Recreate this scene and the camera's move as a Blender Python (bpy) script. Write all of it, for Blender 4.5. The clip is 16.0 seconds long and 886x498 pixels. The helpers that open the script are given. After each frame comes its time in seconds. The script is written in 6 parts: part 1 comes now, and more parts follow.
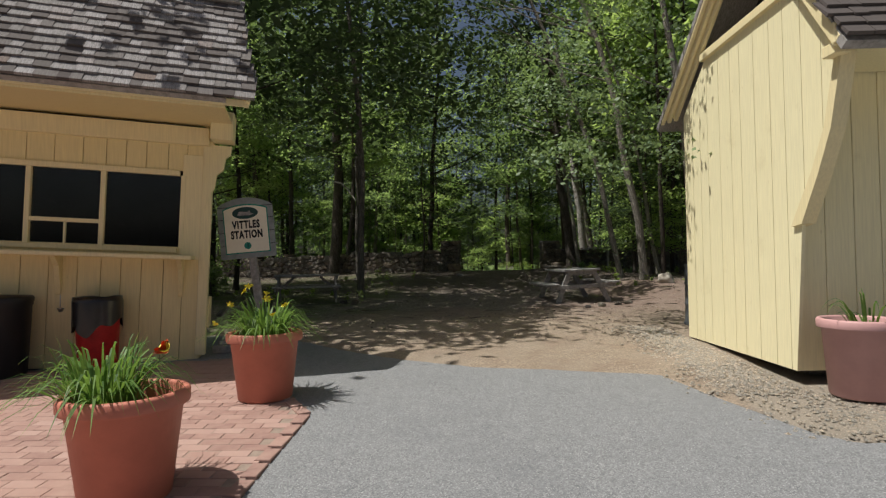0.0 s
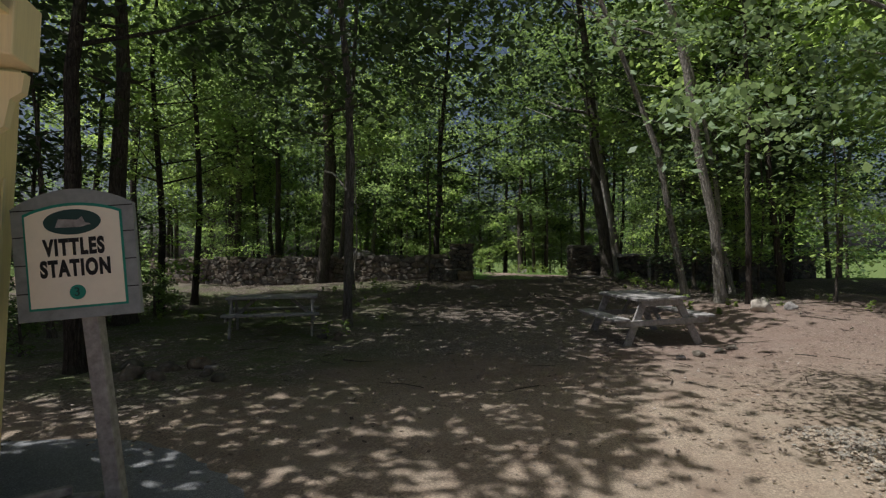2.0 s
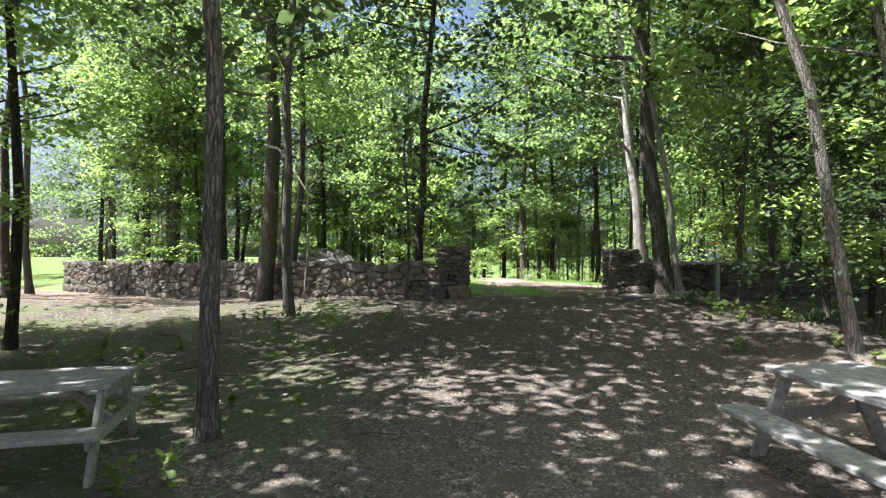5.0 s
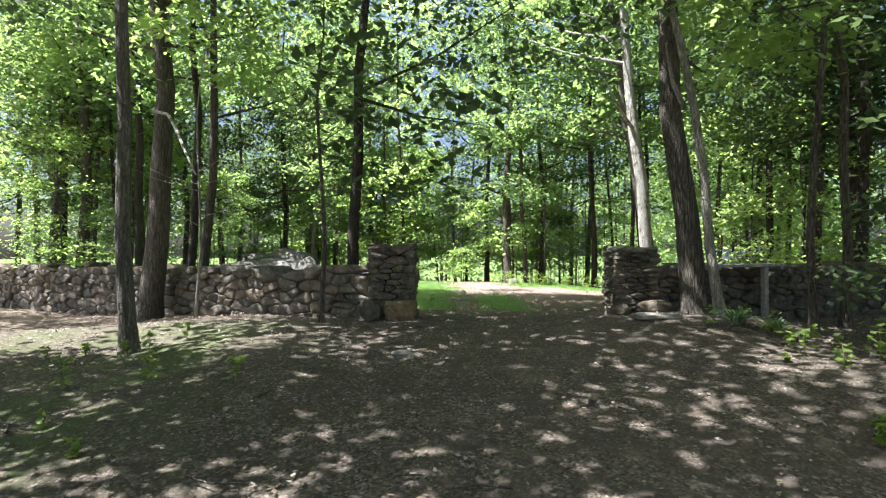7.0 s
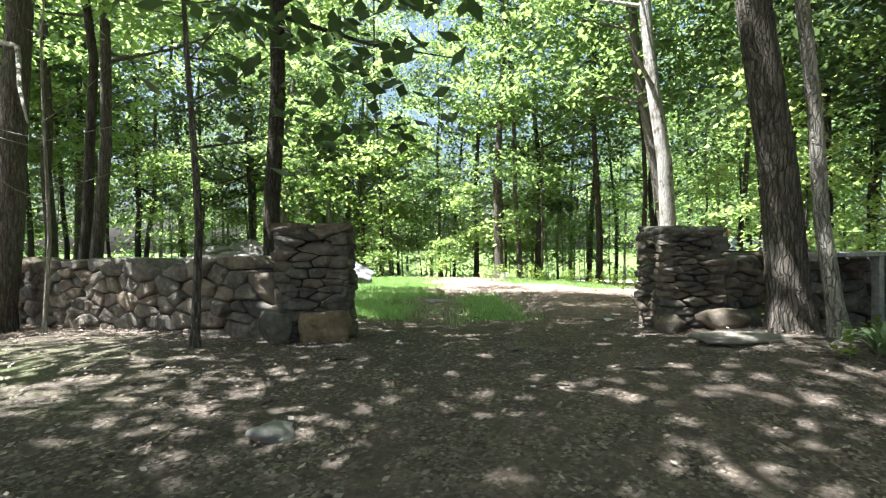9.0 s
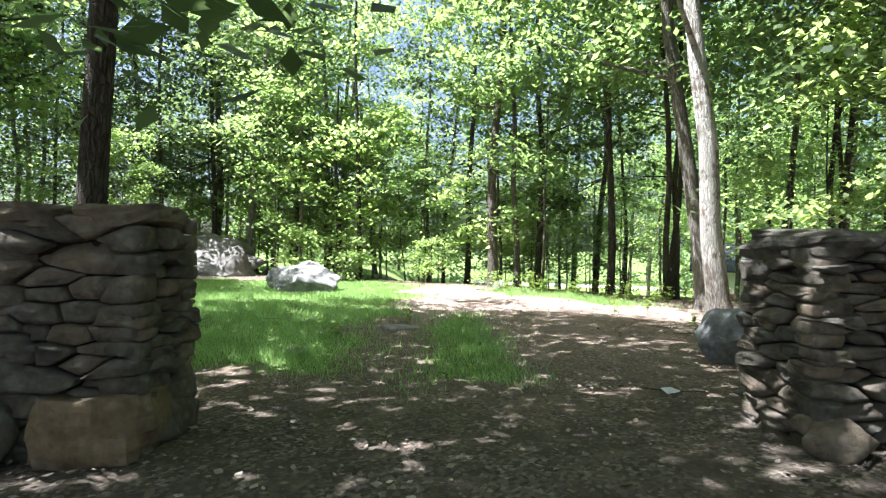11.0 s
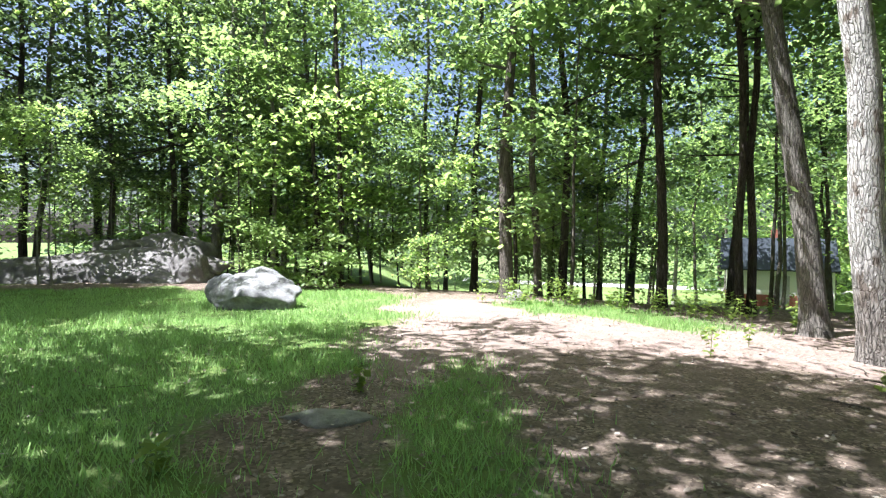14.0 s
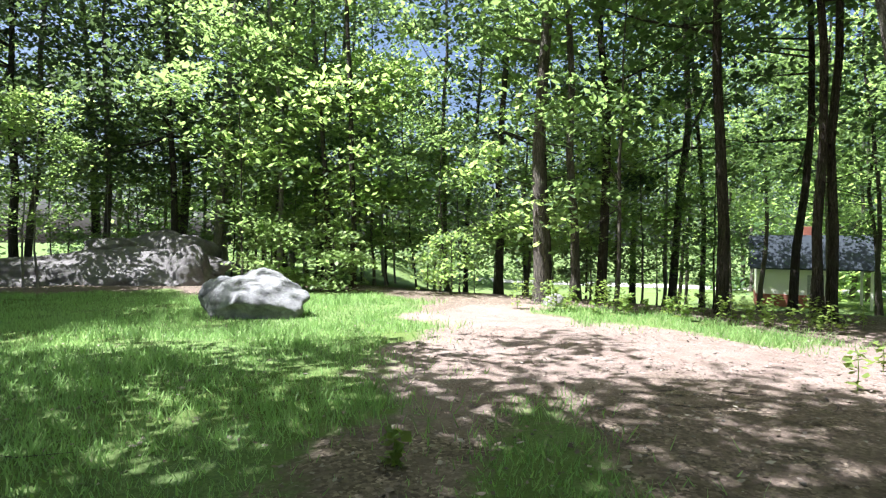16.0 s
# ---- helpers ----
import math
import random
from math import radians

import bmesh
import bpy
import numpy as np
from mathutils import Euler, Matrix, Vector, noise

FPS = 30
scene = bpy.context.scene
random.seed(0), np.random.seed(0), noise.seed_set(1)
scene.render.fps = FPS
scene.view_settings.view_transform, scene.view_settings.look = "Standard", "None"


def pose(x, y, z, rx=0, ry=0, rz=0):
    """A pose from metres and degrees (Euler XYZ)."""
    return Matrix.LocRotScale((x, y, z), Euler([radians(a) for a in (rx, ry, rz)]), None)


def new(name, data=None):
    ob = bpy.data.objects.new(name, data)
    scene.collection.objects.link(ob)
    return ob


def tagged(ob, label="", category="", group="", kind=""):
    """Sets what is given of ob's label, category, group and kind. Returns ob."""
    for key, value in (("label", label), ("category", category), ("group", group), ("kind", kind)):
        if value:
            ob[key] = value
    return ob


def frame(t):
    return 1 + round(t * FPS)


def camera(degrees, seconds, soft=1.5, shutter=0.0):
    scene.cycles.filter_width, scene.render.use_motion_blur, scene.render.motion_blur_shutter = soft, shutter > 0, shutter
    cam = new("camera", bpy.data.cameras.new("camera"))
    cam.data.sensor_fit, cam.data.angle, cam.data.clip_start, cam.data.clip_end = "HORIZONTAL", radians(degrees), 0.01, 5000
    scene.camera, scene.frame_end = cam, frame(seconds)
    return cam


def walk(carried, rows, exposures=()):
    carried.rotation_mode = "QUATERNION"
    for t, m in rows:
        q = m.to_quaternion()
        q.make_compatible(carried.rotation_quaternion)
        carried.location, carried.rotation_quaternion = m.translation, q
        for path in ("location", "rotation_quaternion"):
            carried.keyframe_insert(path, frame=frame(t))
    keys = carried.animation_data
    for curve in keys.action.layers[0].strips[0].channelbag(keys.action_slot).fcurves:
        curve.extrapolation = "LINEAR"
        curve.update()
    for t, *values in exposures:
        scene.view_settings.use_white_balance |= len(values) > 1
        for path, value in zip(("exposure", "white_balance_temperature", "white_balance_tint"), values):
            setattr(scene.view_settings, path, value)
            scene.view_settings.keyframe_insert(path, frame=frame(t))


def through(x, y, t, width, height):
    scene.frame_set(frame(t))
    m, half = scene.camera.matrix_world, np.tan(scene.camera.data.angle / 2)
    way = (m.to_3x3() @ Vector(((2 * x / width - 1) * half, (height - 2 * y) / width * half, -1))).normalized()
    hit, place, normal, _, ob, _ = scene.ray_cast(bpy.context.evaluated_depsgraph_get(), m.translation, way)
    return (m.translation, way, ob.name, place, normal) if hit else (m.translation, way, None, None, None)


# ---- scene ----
cam = camera(77.63, 16.0, soft=1.25)
ROWS = [  # seconds, x, y, z, yaw, pitch, roll
    (0.0, 0.000, -0.000, 1.171, 1.29, 1.26, 0.96),
    (0.5, -0.071, 0.953, 1.182, 1.41, 1.32, 0.94),
    (1.0, -0.166, 1.795, 1.186, 1.39, 1.41, 0.97),
    (1.5, -0.251, 2.655, 1.353, 1.40, 1.24, 0.91),
    (2.0, -0.375, 3.563, 1.604, 1.29, 0.58, 0.23),
    (2.5, -0.532, 4.443, 1.726, 0.95, 0.31, 0.10),
    (3.0, -0.563, 5.465, 1.729, 0.86, 0.47, -0.03),
    (3.5, -0.570, 6.379, 1.763, 0.65, 0.50, -0.09),
    (4.0, -0.568, 7.328, 1.797, 0.30, 0.49, -0.14),
    (4.2, -0.561, 7.656, 1.796, 0.21, 0.52, -0.14),
    (6.3, 0.242, 11.498, 1.943, 0.25, -0.30, 0.40),
    (6.5, 0.337, 11.892, 1.908, -0.02, -0.05, 0.42),
    (7.0, 0.582, 12.847, 1.842, -0.40, 0.25, 0.30),
    (7.5, 0.769, 13.743, 1.812, -0.67, 0.35, 0.45),
    (8.0, 0.880, 14.505, 1.791, -0.67, 0.09, 0.29),
    (8.5, 0.991, 15.288, 1.765, -0.86, -0.16, 0.27),
    (9.0, 1.075, 16.016, 1.721, -1.00, -0.39, 0.55),
    (9.2, 1.116, 16.281, 1.691, -1.00, -0.30, 0.58),
    (11.3, 1.586, 19.524, 1.850, -1.26, -0.64, -0.93),
    (11.5, 1.610, 19.851, 1.885, -1.25, -0.70, -0.89),
    (12.0, 1.711, 20.692, 1.904, -1.04, -0.67, -0.80),
    (12.5, 1.821, 21.416, 1.914, -0.76, -0.78, -0.76),
    (13.0, 1.846, 21.966, 1.865, -0.57, -0.71, -0.63),
    (13.5, 1.830, 22.425, 1.827, -0.44, -0.81, -0.57),
    (14.0, 1.821, 22.835, 1.848, -0.49, -0.90, -0.46),
    (14.5, 1.867, 23.313, 1.851, -0.31, -0.99, -0.38),
    (15.0, 1.891, 23.808, 1.842, -0.17, -1.08, -0.33),
    (15.5, 1.707, 24.130, 1.804, 0.39, -1.03, -0.32),
    (16.0, 1.470, 24.390, 1.806, 0.48, -1.01, -0.31),
]
EXPOSURES = [  # seconds, stops, kelvin, tint
    (0.0, -0.06, 6400, 10), (1.0, -0.08, 6400, 10), (2.0, -0.05, 6100, 12), (2.5, 0.27, 6000, 13), (3.0, 0.72, 5950, 14), (3.5, 1.15, 5900, 13), (4.0, 1.55, 5850, 12),
    (6.5, 2.08, 5850, 11), (7.5, 2.25, 5850, 10), (9.0, 2.48, 5850, 10), (11.5, 2.46, 5700, 13), (13.0, 2.3, 5650, 14), (16.0, 1.95, 5650, 14)]
walk(cam, [(t, pose(x, y, z, 90 + pitch, roll, yaw)) for t, x, y, z, yaw, pitch, roll in ROWS], EXPOSURES)

# ---- light ----
SUN_TO = Vector((-0.46, -0.085, 1.0)).normalized()  # the way to the sun
world = bpy.data.worlds.new("sky")
scene.world = world
world.use_nodes = True
wn = world.node_tree.nodes
sky = wn.new("ShaderNodeTexSky")
sky.sky_type, sky.sun_disc = "NISHITA", False
sky.sun_elevation = math.asin(SUN_TO.z)
sky.sun_rotation = math.atan2(SUN_TO.x, SUN_TO.y)
sky.air_density, sky.dust_density = 1.0, 4.5
world.node_tree.links.new(sky.outputs[0], wn["Background"].inputs[0])
wn["Background"].inputs[1].default_value = 0.053
sun = new("sun", bpy.data.lights.new("sun", "SUN"))
sun.data.energy, sun.data.angle, sun.data.color = 5.0, radians(0.5), (1.0, 0.96, 0.88)
sun.matrix_world = Matrix.Translation((0, 0, 40)) @ SUN_TO.to_track_quat("Z", "Y").to_matrix().to_4x4()

# ---- materials ----


class Mat:
    """A small builder of node materials."""

    def __init__(self, name, rough=0.8, metal=0.0, spec=0.3):
        self.m = bpy.data.materials.new(name)
        self.m.use_nodes = True
        self.t = self.m.node_tree
        self.b = self.t.nodes["Principled BSDF"]
        self.b.inputs["Roughness"].default_value = rough
        self.b.inputs["Metallic"].default_value = metal
        self.b.inputs["Specular IOR Level"].default_value = spec
        self.co = self.n("ShaderNodeTexCoord").outputs["Object"]

    def n(self, kind):
        return self.t.nodes.new(kind)

    def link(self, a, b):
        self.t.links.new(a, b)
        return self

    def world_co(self):
        g = self.n("ShaderNodeNewGeometry")
        self.co = g.outputs["Position"]
        return self

    def stretch(self, sx, sy, sz):
        q = self.n("ShaderNodeMapping")
        q.inputs["Scale"].default_value = (sx, sy, sz)
        self.link(self.co, q.inputs["Vector"])
        return q.outputs[0]

    def noise(self, scale, detail=4.0, rough=0.6, co=None, out="Fac"):
        q = self.n("ShaderNodeTexNoise")
        q.inputs["Scale"].default_value, q.inputs["Detail"].default_value, q.inputs["Roughness"].default_value = scale, detail, rough
        self.link(co or self.co, q.inputs["Vector"])
        return q.outputs[out]

    def voronoi(self, scale, out="Distance", co=None, feature="F1"):
        q = self.n("ShaderNodeTexVoronoi")
        q.feature = feature
        q.inputs["Scale"].default_value = scale
        self.link(co or self.co, q.inputs["Vector"])
        return q.outputs[out]

    def ramp(self, fac, stops):
        q = self.n("ShaderNodeValToRGB")
        e = q.color_ramp.elements
        while len(e) < len(stops):
            e.new(0.5)
        for s, (p, c) in zip(e, stops):
            s.position, s.color = p, (*c, 1.0)
        self.link(fac, q.inputs[0])
        return q.outputs[0]

    def mix(self, fac, a, b, blend="MIX"):
        q = self.n("ShaderNodeMix")
        q.data_type, q.blend_type = "RGBA", blend
        for v, i in ((fac, 0), (a, 6), (b, 7)):
            if isinstance(v, (int, float)):
                q.inputs[i].default_value = v
            elif isinstance(v, tuple):
                q.inputs[i].default_value = (*v, 1.0)
            else:
                self.link(v, q.inputs[i])
        return q.outputs[2]

    def span(self, v, a, b, c=0.0, d=1.0):
        q = self.n("ShaderNodeMapRange")
        for i, x in enumerate((a, b, c, d)):
            q.inputs[i + 1].default_value = x
        self.link(v, q.inputs[0])
        return q.outputs[0]

    def random(self):
        return self.n("ShaderNodeObjectInfo").outputs["Random"]

    def island(self):
        return self.n("ShaderNodeNewGeometry").outputs["Random Per Island"]

    def attr(self, name, out="Color"):
        q = self.n("ShaderNodeAttribute")
        q.attribute_name = name
        return q.outputs[out]

    def color(self, c):
        if isinstance(c, tuple):
            self.b.inputs["Base Color"].default_value = (*c, 1.0)
        else:
            self.link(c, self.b.inputs["Base Color"])
        return self

    def rough(self, v):
        self.link(v, self.b.inputs["Roughness"])
        return self

    def bump(self, h, strength=0.5, dist=0.01):
        q = self.n("ShaderNodeBump")
        q.inputs["Strength"].default_value, q.inputs["Distance"].default_value = strength, dist
        self.link(h, q.inputs["Height"])
        self.link(q.outputs[0], self.b.inputs["Normal"])
        return self


def mat_asphalt():
    m = Mat("asphalt", 0.88).world_co()
    fine, big = m.noise(120, 4, 0.75), m.noise(1.1, 5)
    c = m.ramp(fine, [(0.3, (0.1, 0.103, 0.108)), (0.5, (0.19, 0.195, 0.2)), (0.7, (0.3, 0.3, 0.3))])
    grit = m.ramp(m.voronoi(150, "Color"), [(0.1, (0.075, 0.078, 0.083)), (0.45, (0.17, 0.175, 0.18)), (0.7, (0.26, 0.265, 0.27)), (0.95, (0.47, 0.47, 0.465))])
    c = m.mix(0.72, c, grit)
    c = m.mix(m.span(big, 0.35, 0.7, 0.0, 0.25), c, (0.21, 0.215, 0.22))
    c = m.mix(m.span(m.noise(6, 6, 0.75), 0.5, 0.7, 0.0, 0.35), c, (0.12, 0.125, 0.13))
    c = m.mix(m.span(m.noise(24, 5, 0.7), 0.4, 0.65, 0.0, 0.4), c, (0.27, 0.275, 0.28))
    c = m.mix(m.span(m.noise(0.45, 5, 0.7), 0.5, 0.75, 0.0, 0.5), c, (0.14, 0.145, 0.155))
    speck = m.span(m.voronoi(34), 0.06, 0.15, 0.85, 0.0)
    c = m.mix(m.span(m.voronoi(34, "Color"), 0.62, 0.66, 0.0, 1.0), c, m.mix(speck, c, (0.6, 0.59, 0.57)))
    crack = m.span(m.voronoi(0.35, feature="DISTANCE_TO_EDGE", co=m.mix(0.25, m.co, m.noise(2.5, out="Color"), "ADD")), 0.0, 0.002, 0.2, 0.0)
    c = m.mix(crack, c, (0.03, 0.03, 0.03))
    return m.color(c).bump(fine, 0.6, 0.006).m


def mat_ground():
    m = Mat("earth", 0.95, spec=0.1).world_co()
    cover = m.n("ShaderNodeSeparateColor")
    m.link(m.attr("cover"), cover.inputs[0])
    f1, f2, f3 = m.noise(38, 5, 0.7), m.noise(3.2, 5), m.noise(0.55, 4)
    litter = m.ramp(m.voronoi(46, "Color"), [(0.1, (0.05, 0.041, 0.034)), (0.45, (0.105, 0.086, 0.071)), (0.75, (0.20, 0.167, 0.137)), (0.95, (0.36, 0.305, 0.255))])
    litter = m.mix(m.span(f2, 0.35, 0.7), litter, (0.095, 0.079, 0.065))
    dirt = m.ramp(m.noise(85, 5, 0.75), [(0.28, (0.17, 0.143, 0.128)), (0.5, (0.32, 0.28, 0.255)), (0.75, (0.5, 0.455, 0.425))])
    dirt = m.mix(m.span(f2, 0.4, 0.75), dirt, (0.26, 0.21, 0.19))
    dirt = m.mix(m.span(f3, 0.45, 0.7, 0.0, 0.5), dirt, (0.35, 0.31, 0.285))
    chips = m.ramp(m.voronoi(62, "Color"), [(0.1, (0.22, 0.21, 0.2)), (0.5, (0.46, 0.45, 0.44)), (0.9, (0.8, 0.78, 0.76))])
    dirt = m.mix(m.span(m.noise(1.4, 4), 0.35, 0.65, 0.1, 0.6), dirt, chips, "OVERLAY")
    fleck = m.span(m.voronoi(21), 0.05, 0.16, 1.0, 0.0)
    dirt = m.mix(m.span(m.noise(2.6, 4), 0.45, 0.62, 0.0, 0.75), dirt, m.mix(fleck, dirt, m.ramp(m.voronoi(21, "Color"), [(0.2, (0.12, 0.09, 0.07)), (0.6, (0.3, 0.22, 0.16)), (0.9, (0.55, 0.47, 0.38))])))
    # dirt darkened for the shaded picnic stretch, shade put into the colour
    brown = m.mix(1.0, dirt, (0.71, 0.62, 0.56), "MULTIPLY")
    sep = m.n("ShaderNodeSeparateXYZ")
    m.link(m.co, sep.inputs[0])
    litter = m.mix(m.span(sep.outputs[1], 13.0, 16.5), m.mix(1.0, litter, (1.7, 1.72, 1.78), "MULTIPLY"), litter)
    # litter lifted past the gate to paint its shade lighter
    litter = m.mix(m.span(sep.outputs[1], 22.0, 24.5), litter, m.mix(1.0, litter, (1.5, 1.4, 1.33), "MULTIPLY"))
    # paler dirt near the asphalt, sunlight put into the colour
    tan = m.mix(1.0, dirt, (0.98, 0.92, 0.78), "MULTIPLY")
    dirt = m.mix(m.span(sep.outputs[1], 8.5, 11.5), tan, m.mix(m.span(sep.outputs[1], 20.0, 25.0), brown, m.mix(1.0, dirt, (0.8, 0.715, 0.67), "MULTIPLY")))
    grass = m.ramp(f1, [(0.25, (0.06, 0.10, 0.035)), (0.55, (0.15, 0.21, 0.075)), (0.8, (0.25, 0.31, 0.12))])
    grass = m.mix(m.span(f3, 0.35, 0.65), grass, (0.12, 0.165, 0.045))
    rag = m.n("ShaderNodeMath")
    rag.operation = "MULTIPLY_ADD"
    m.link(m.noise(5.5, 5, 0.7), rag.inputs[0])
    rag.inputs[1].default_value = 0.9
    m.link(cover.outputs[0], rag.inputs[2])
    rag2 = m.n("ShaderNodeMath")
    rag2.operation = "MULTIPLY_ADD"
    m.link(m.noise(3.1, 5, 0.7), rag2.inputs[0])
    rag2.inputs[1].default_value = 0.8
    m.link(cover.outputs[1], rag2.inputs[2])
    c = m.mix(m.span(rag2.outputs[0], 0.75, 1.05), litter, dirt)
    c = m.mix(m.span(rag.outputs[0], 0.85, 1.1), c, grass)
    moss = m.mix(m.span(f1, 0.3, 0.7), (0.05, 0.075, 0.022), (0.15, 0.185, 0.07))
    mossy = m.mix(m.span(m.noise(0.9, 6, 0.7), 0.42, 0.6, 0.0, 0.8), c, moss)
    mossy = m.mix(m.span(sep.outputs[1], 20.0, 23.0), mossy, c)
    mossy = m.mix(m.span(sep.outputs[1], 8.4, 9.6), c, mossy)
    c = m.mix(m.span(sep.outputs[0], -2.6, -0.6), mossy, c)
    peb = m.mix(m.span(m.voronoi(48), 0.0, 0.35, 1.0, 0.0), (0.30, 0.26, 0.21), m.ramp(m.voronoi(48, "Color"), [(0.1, (0.38, 0.335, 0.28)), (0.9, (0.62, 0.57, 0.49))]))
    c = m.mix(m.span(cover.outputs[2], 0.45, 0.75), c, peb)
    return m.color(c).bump(m.noise(26, 6, 0.75), 0.8, 0.03).m


def mat_plain(name, c, rough=0.7, metal=0.0, spec=0.3, vary=0.18, scale=14.0, bump=0.15):
    m = Mat(name, rough, metal, spec)
    d = tuple(x * (1 - vary) for x in c)
    u = tuple(min(1.0, x * (1 + vary)) for x in c)
    n = m.noise(scale, 5, 0.65)
    col = m.mix(m.span(n, 0.3, 0.7), d, u)
    return m.color(col).bump(m.noise(scale * 7, 3), bump, 0.004).m


def mat_board(name, c, grime=(0.55, 0.46, 0.25)):
    m = Mat(name, 0.62, spec=0.35).world_co()
    grain = m.noise(9, 5, 0.6, m.stretch(7, 7, 0.35))
    col = m.mix(m.span(grain, 0.3, 0.75), tuple(x * 0.9 for x in c), tuple(min(1, x * 1.06) for x in c))
    col = m.mix(m.span(m.noise(2.3, 6, 0.7), 0.58, 0.8, 0.0, 0.4), col, grime)
    col = m.mix(m.span(m.random(), 0, 1, 0.0, 0.12), col, (0.95, 0.82, 0.48))
    knot = m.span(m.voronoi(2.1, co=m.stretch(4, 4, 1.2)), 0.0, 0.07, 0.5, 0.0)
    col = m.mix(knot, col, (0.42, 0.32, 0.15))
    return m.color(col).bump(grain, 0.35, 0.004).m


def mat_shingle():
    m = Mat("weathered_cedar", 0.9, spec=0.15)
    grain = m.noise(30, 4, 0.7, m.stretch(6, 0.5, 0.5))
    c = m.ramp(m.random(), [(0.0, (0.08, 0.068, 0.064)), (0.25, (0.18, 0.163, 0.155)), (0.6, (0.29, 0.275, 0.265)), (0.92, (0.44, 0.42, 0.42)), (1.0, (0.2, 0.135, 0.1))])
    c = m.mix(m.span(grain, 0.35, 0.7, 0.0, 0.85), c, (0.11, 0.095, 0.09))
    return m.color(c).bump(grain, 0.6, 0.005).m


def mat_brick():
    m = Mat("red_brick", 0.9, spec=0.15).world_co()
    c = m.ramp(m.random(), [(0.0, (0.27, 0.165, 0.14)), (0.5, (0.34, 0.215, 0.18)), (1.0, (0.40, 0.27, 0.23))])
    c = m.mix(m.span(m.noise(9, 5), 0.4, 0.75, 0.0, 0.55), c, (0.42, 0.29, 0.24))
    return m.color(c).bump(m.noise(70, 4), 0.5, 0.004).m


def mat_stone(name, lo, hi, lichen=0.3, rnd="object", scale=7.0):
    m = Mat(name, 0.92, spec=0.15).world_co()
    r = m.random() if rnd == "object" else m.island()
    n = m.noise(scale, 8, 0.7)
    c = m.mix(m.span(n, 0.32, 0.7), lo, hi)
    warm = m.mix(m.span(r, 0.0, 1.0), c, m.mix(1.0, c, (1.09, 0.97, 0.86), "MULTIPLY"))
    c = m.mix(m.span(r, 0.25, 0.75, 0.0, 0.9), m.mix(1.0, c, (0.75, 0.76, 0.76), "MULTIPLY"), warm)
    c = m.mix(m.span(m.voronoi(11, co=m.mix(0.15, m.co, m.noise(6, out="Color"), "ADD")), 0.12, 0.4, lichen, 0.0), c, (0.5, 0.52, 0.47))
    c = m.mix(m.span(m.noise(2.6, 5, 0.7), 0.55, 0.72, 0.0, 0.55), c, tuple(x * 0.45 for x in lo))
    return m.color(c).bump(m.noise(scale * 3.5, 7, 0.75), 0.9, 0.03).m


def mat_bark(name, lo, hi, patch=None, foot=False):
    m = Mat(name, 0.95, spec=0.08)
    ridg = m.noise(11, 6, 0.7, m.stretch(3.2, 3.2, 0.42))
    fine = m.noise(34, 5, 0.7, m.stretch(2.4, 2.4, 0.5))
    plate = m.span(m.voronoi(13, co=m.mix(0.2, m.stretch(2.2, 2.2, 0.45), m.noise(5, out="Color"), "ADD"), feature="DISTANCE_TO_EDGE"), 0.0, 0.13)
    c = m.mix(m.span(ridg, 0.35, 0.66), lo, hi)
    c = m.mix(m.span(fine, 0.35, 0.65, 0.45, 0.0), c, tuple(x * 0.55 for x in lo))
    c = m.mix(plate, m.mix(0.45, c, tuple(x * 0.6 for x in lo)), c)
    c = m.mix(m.span(m.noise(2.2, 4), 0.5, 0.75, 0.0, 0.5), c, (0.10, 0.115, 0.075))
    if patch:
        c = m.mix(m.span(m.noise(4.5, 5, 0.65, m.stretch(1.4, 1.4, 0.7)), 0.53, 0.6), c, patch)
    if foot:
        sep = m.n("ShaderNodeSeparateXYZ")
        m.link(m.co, sep.inputs[0])
        rag = m.n("ShaderNodeMath")
        rag.operation = "MULTIPLY_ADD"
        m.link(m.noise(7, 5, 0.7, m.stretch(2, 2, 0.6)), rag.inputs[0])
        rag.inputs[1].default_value = 1.5
        m.link(sep.outputs[2], rag.inputs[2])
        c = m.mix(m.span(rag.outputs[0], 1.3, 2.2, 0.85, 0.0), c, m.mix(m.span(ridg, 0.4, 0.6), (0.05, 0.042, 0.035), (0.24, 0.21, 0.18)))
    return m.color(c).bump(m.mix(0.5, m.mix(0.4, ridg, fine), plate), 1.0, 0.05).m


def mat_leaf(name, dark, light, glow, through_light=0.45, patchy=0.0):
    m = Mat(name, 0.5, spec=0.3)
    r = m.island()
    tree = m.random()
    c = m.mix(r, dark, light)
    c = m.mix(m.span(tree, 0, 1, 0.0, 0.35), c, m.mix(1.0, c, (1.35, 1.05, 0.6), "MULTIPLY"))
    if patchy:
        g = m.n("ShaderNodeNewGeometry").outputs["Position"]
        c = m.mix(m.span(m.noise(1.7, 5, 0.65, g), 0.42, 0.6, 0.0, patchy), c, m.mix(1.0, c, (0.42, 0.58, 0.55), "MULTIPLY"))
    m.color(c)
    tr = m.n("ShaderNodeBsdfTranslucent")
    m.link(m.mix(r, glow, tuple(min(1, x * 1.35) for x in glow)), tr.inputs[0])
    mx = m.n("ShaderNodeMixShader")
    mx.inputs[0].default_value = through_light
    m.link(m.b.outputs[0], mx.inputs[1])
    m.link(tr.outputs[0], mx.inputs[2])
    m.link(mx.outputs[0], m.t.nodes["Material Output"].inputs[0])
    return m.m


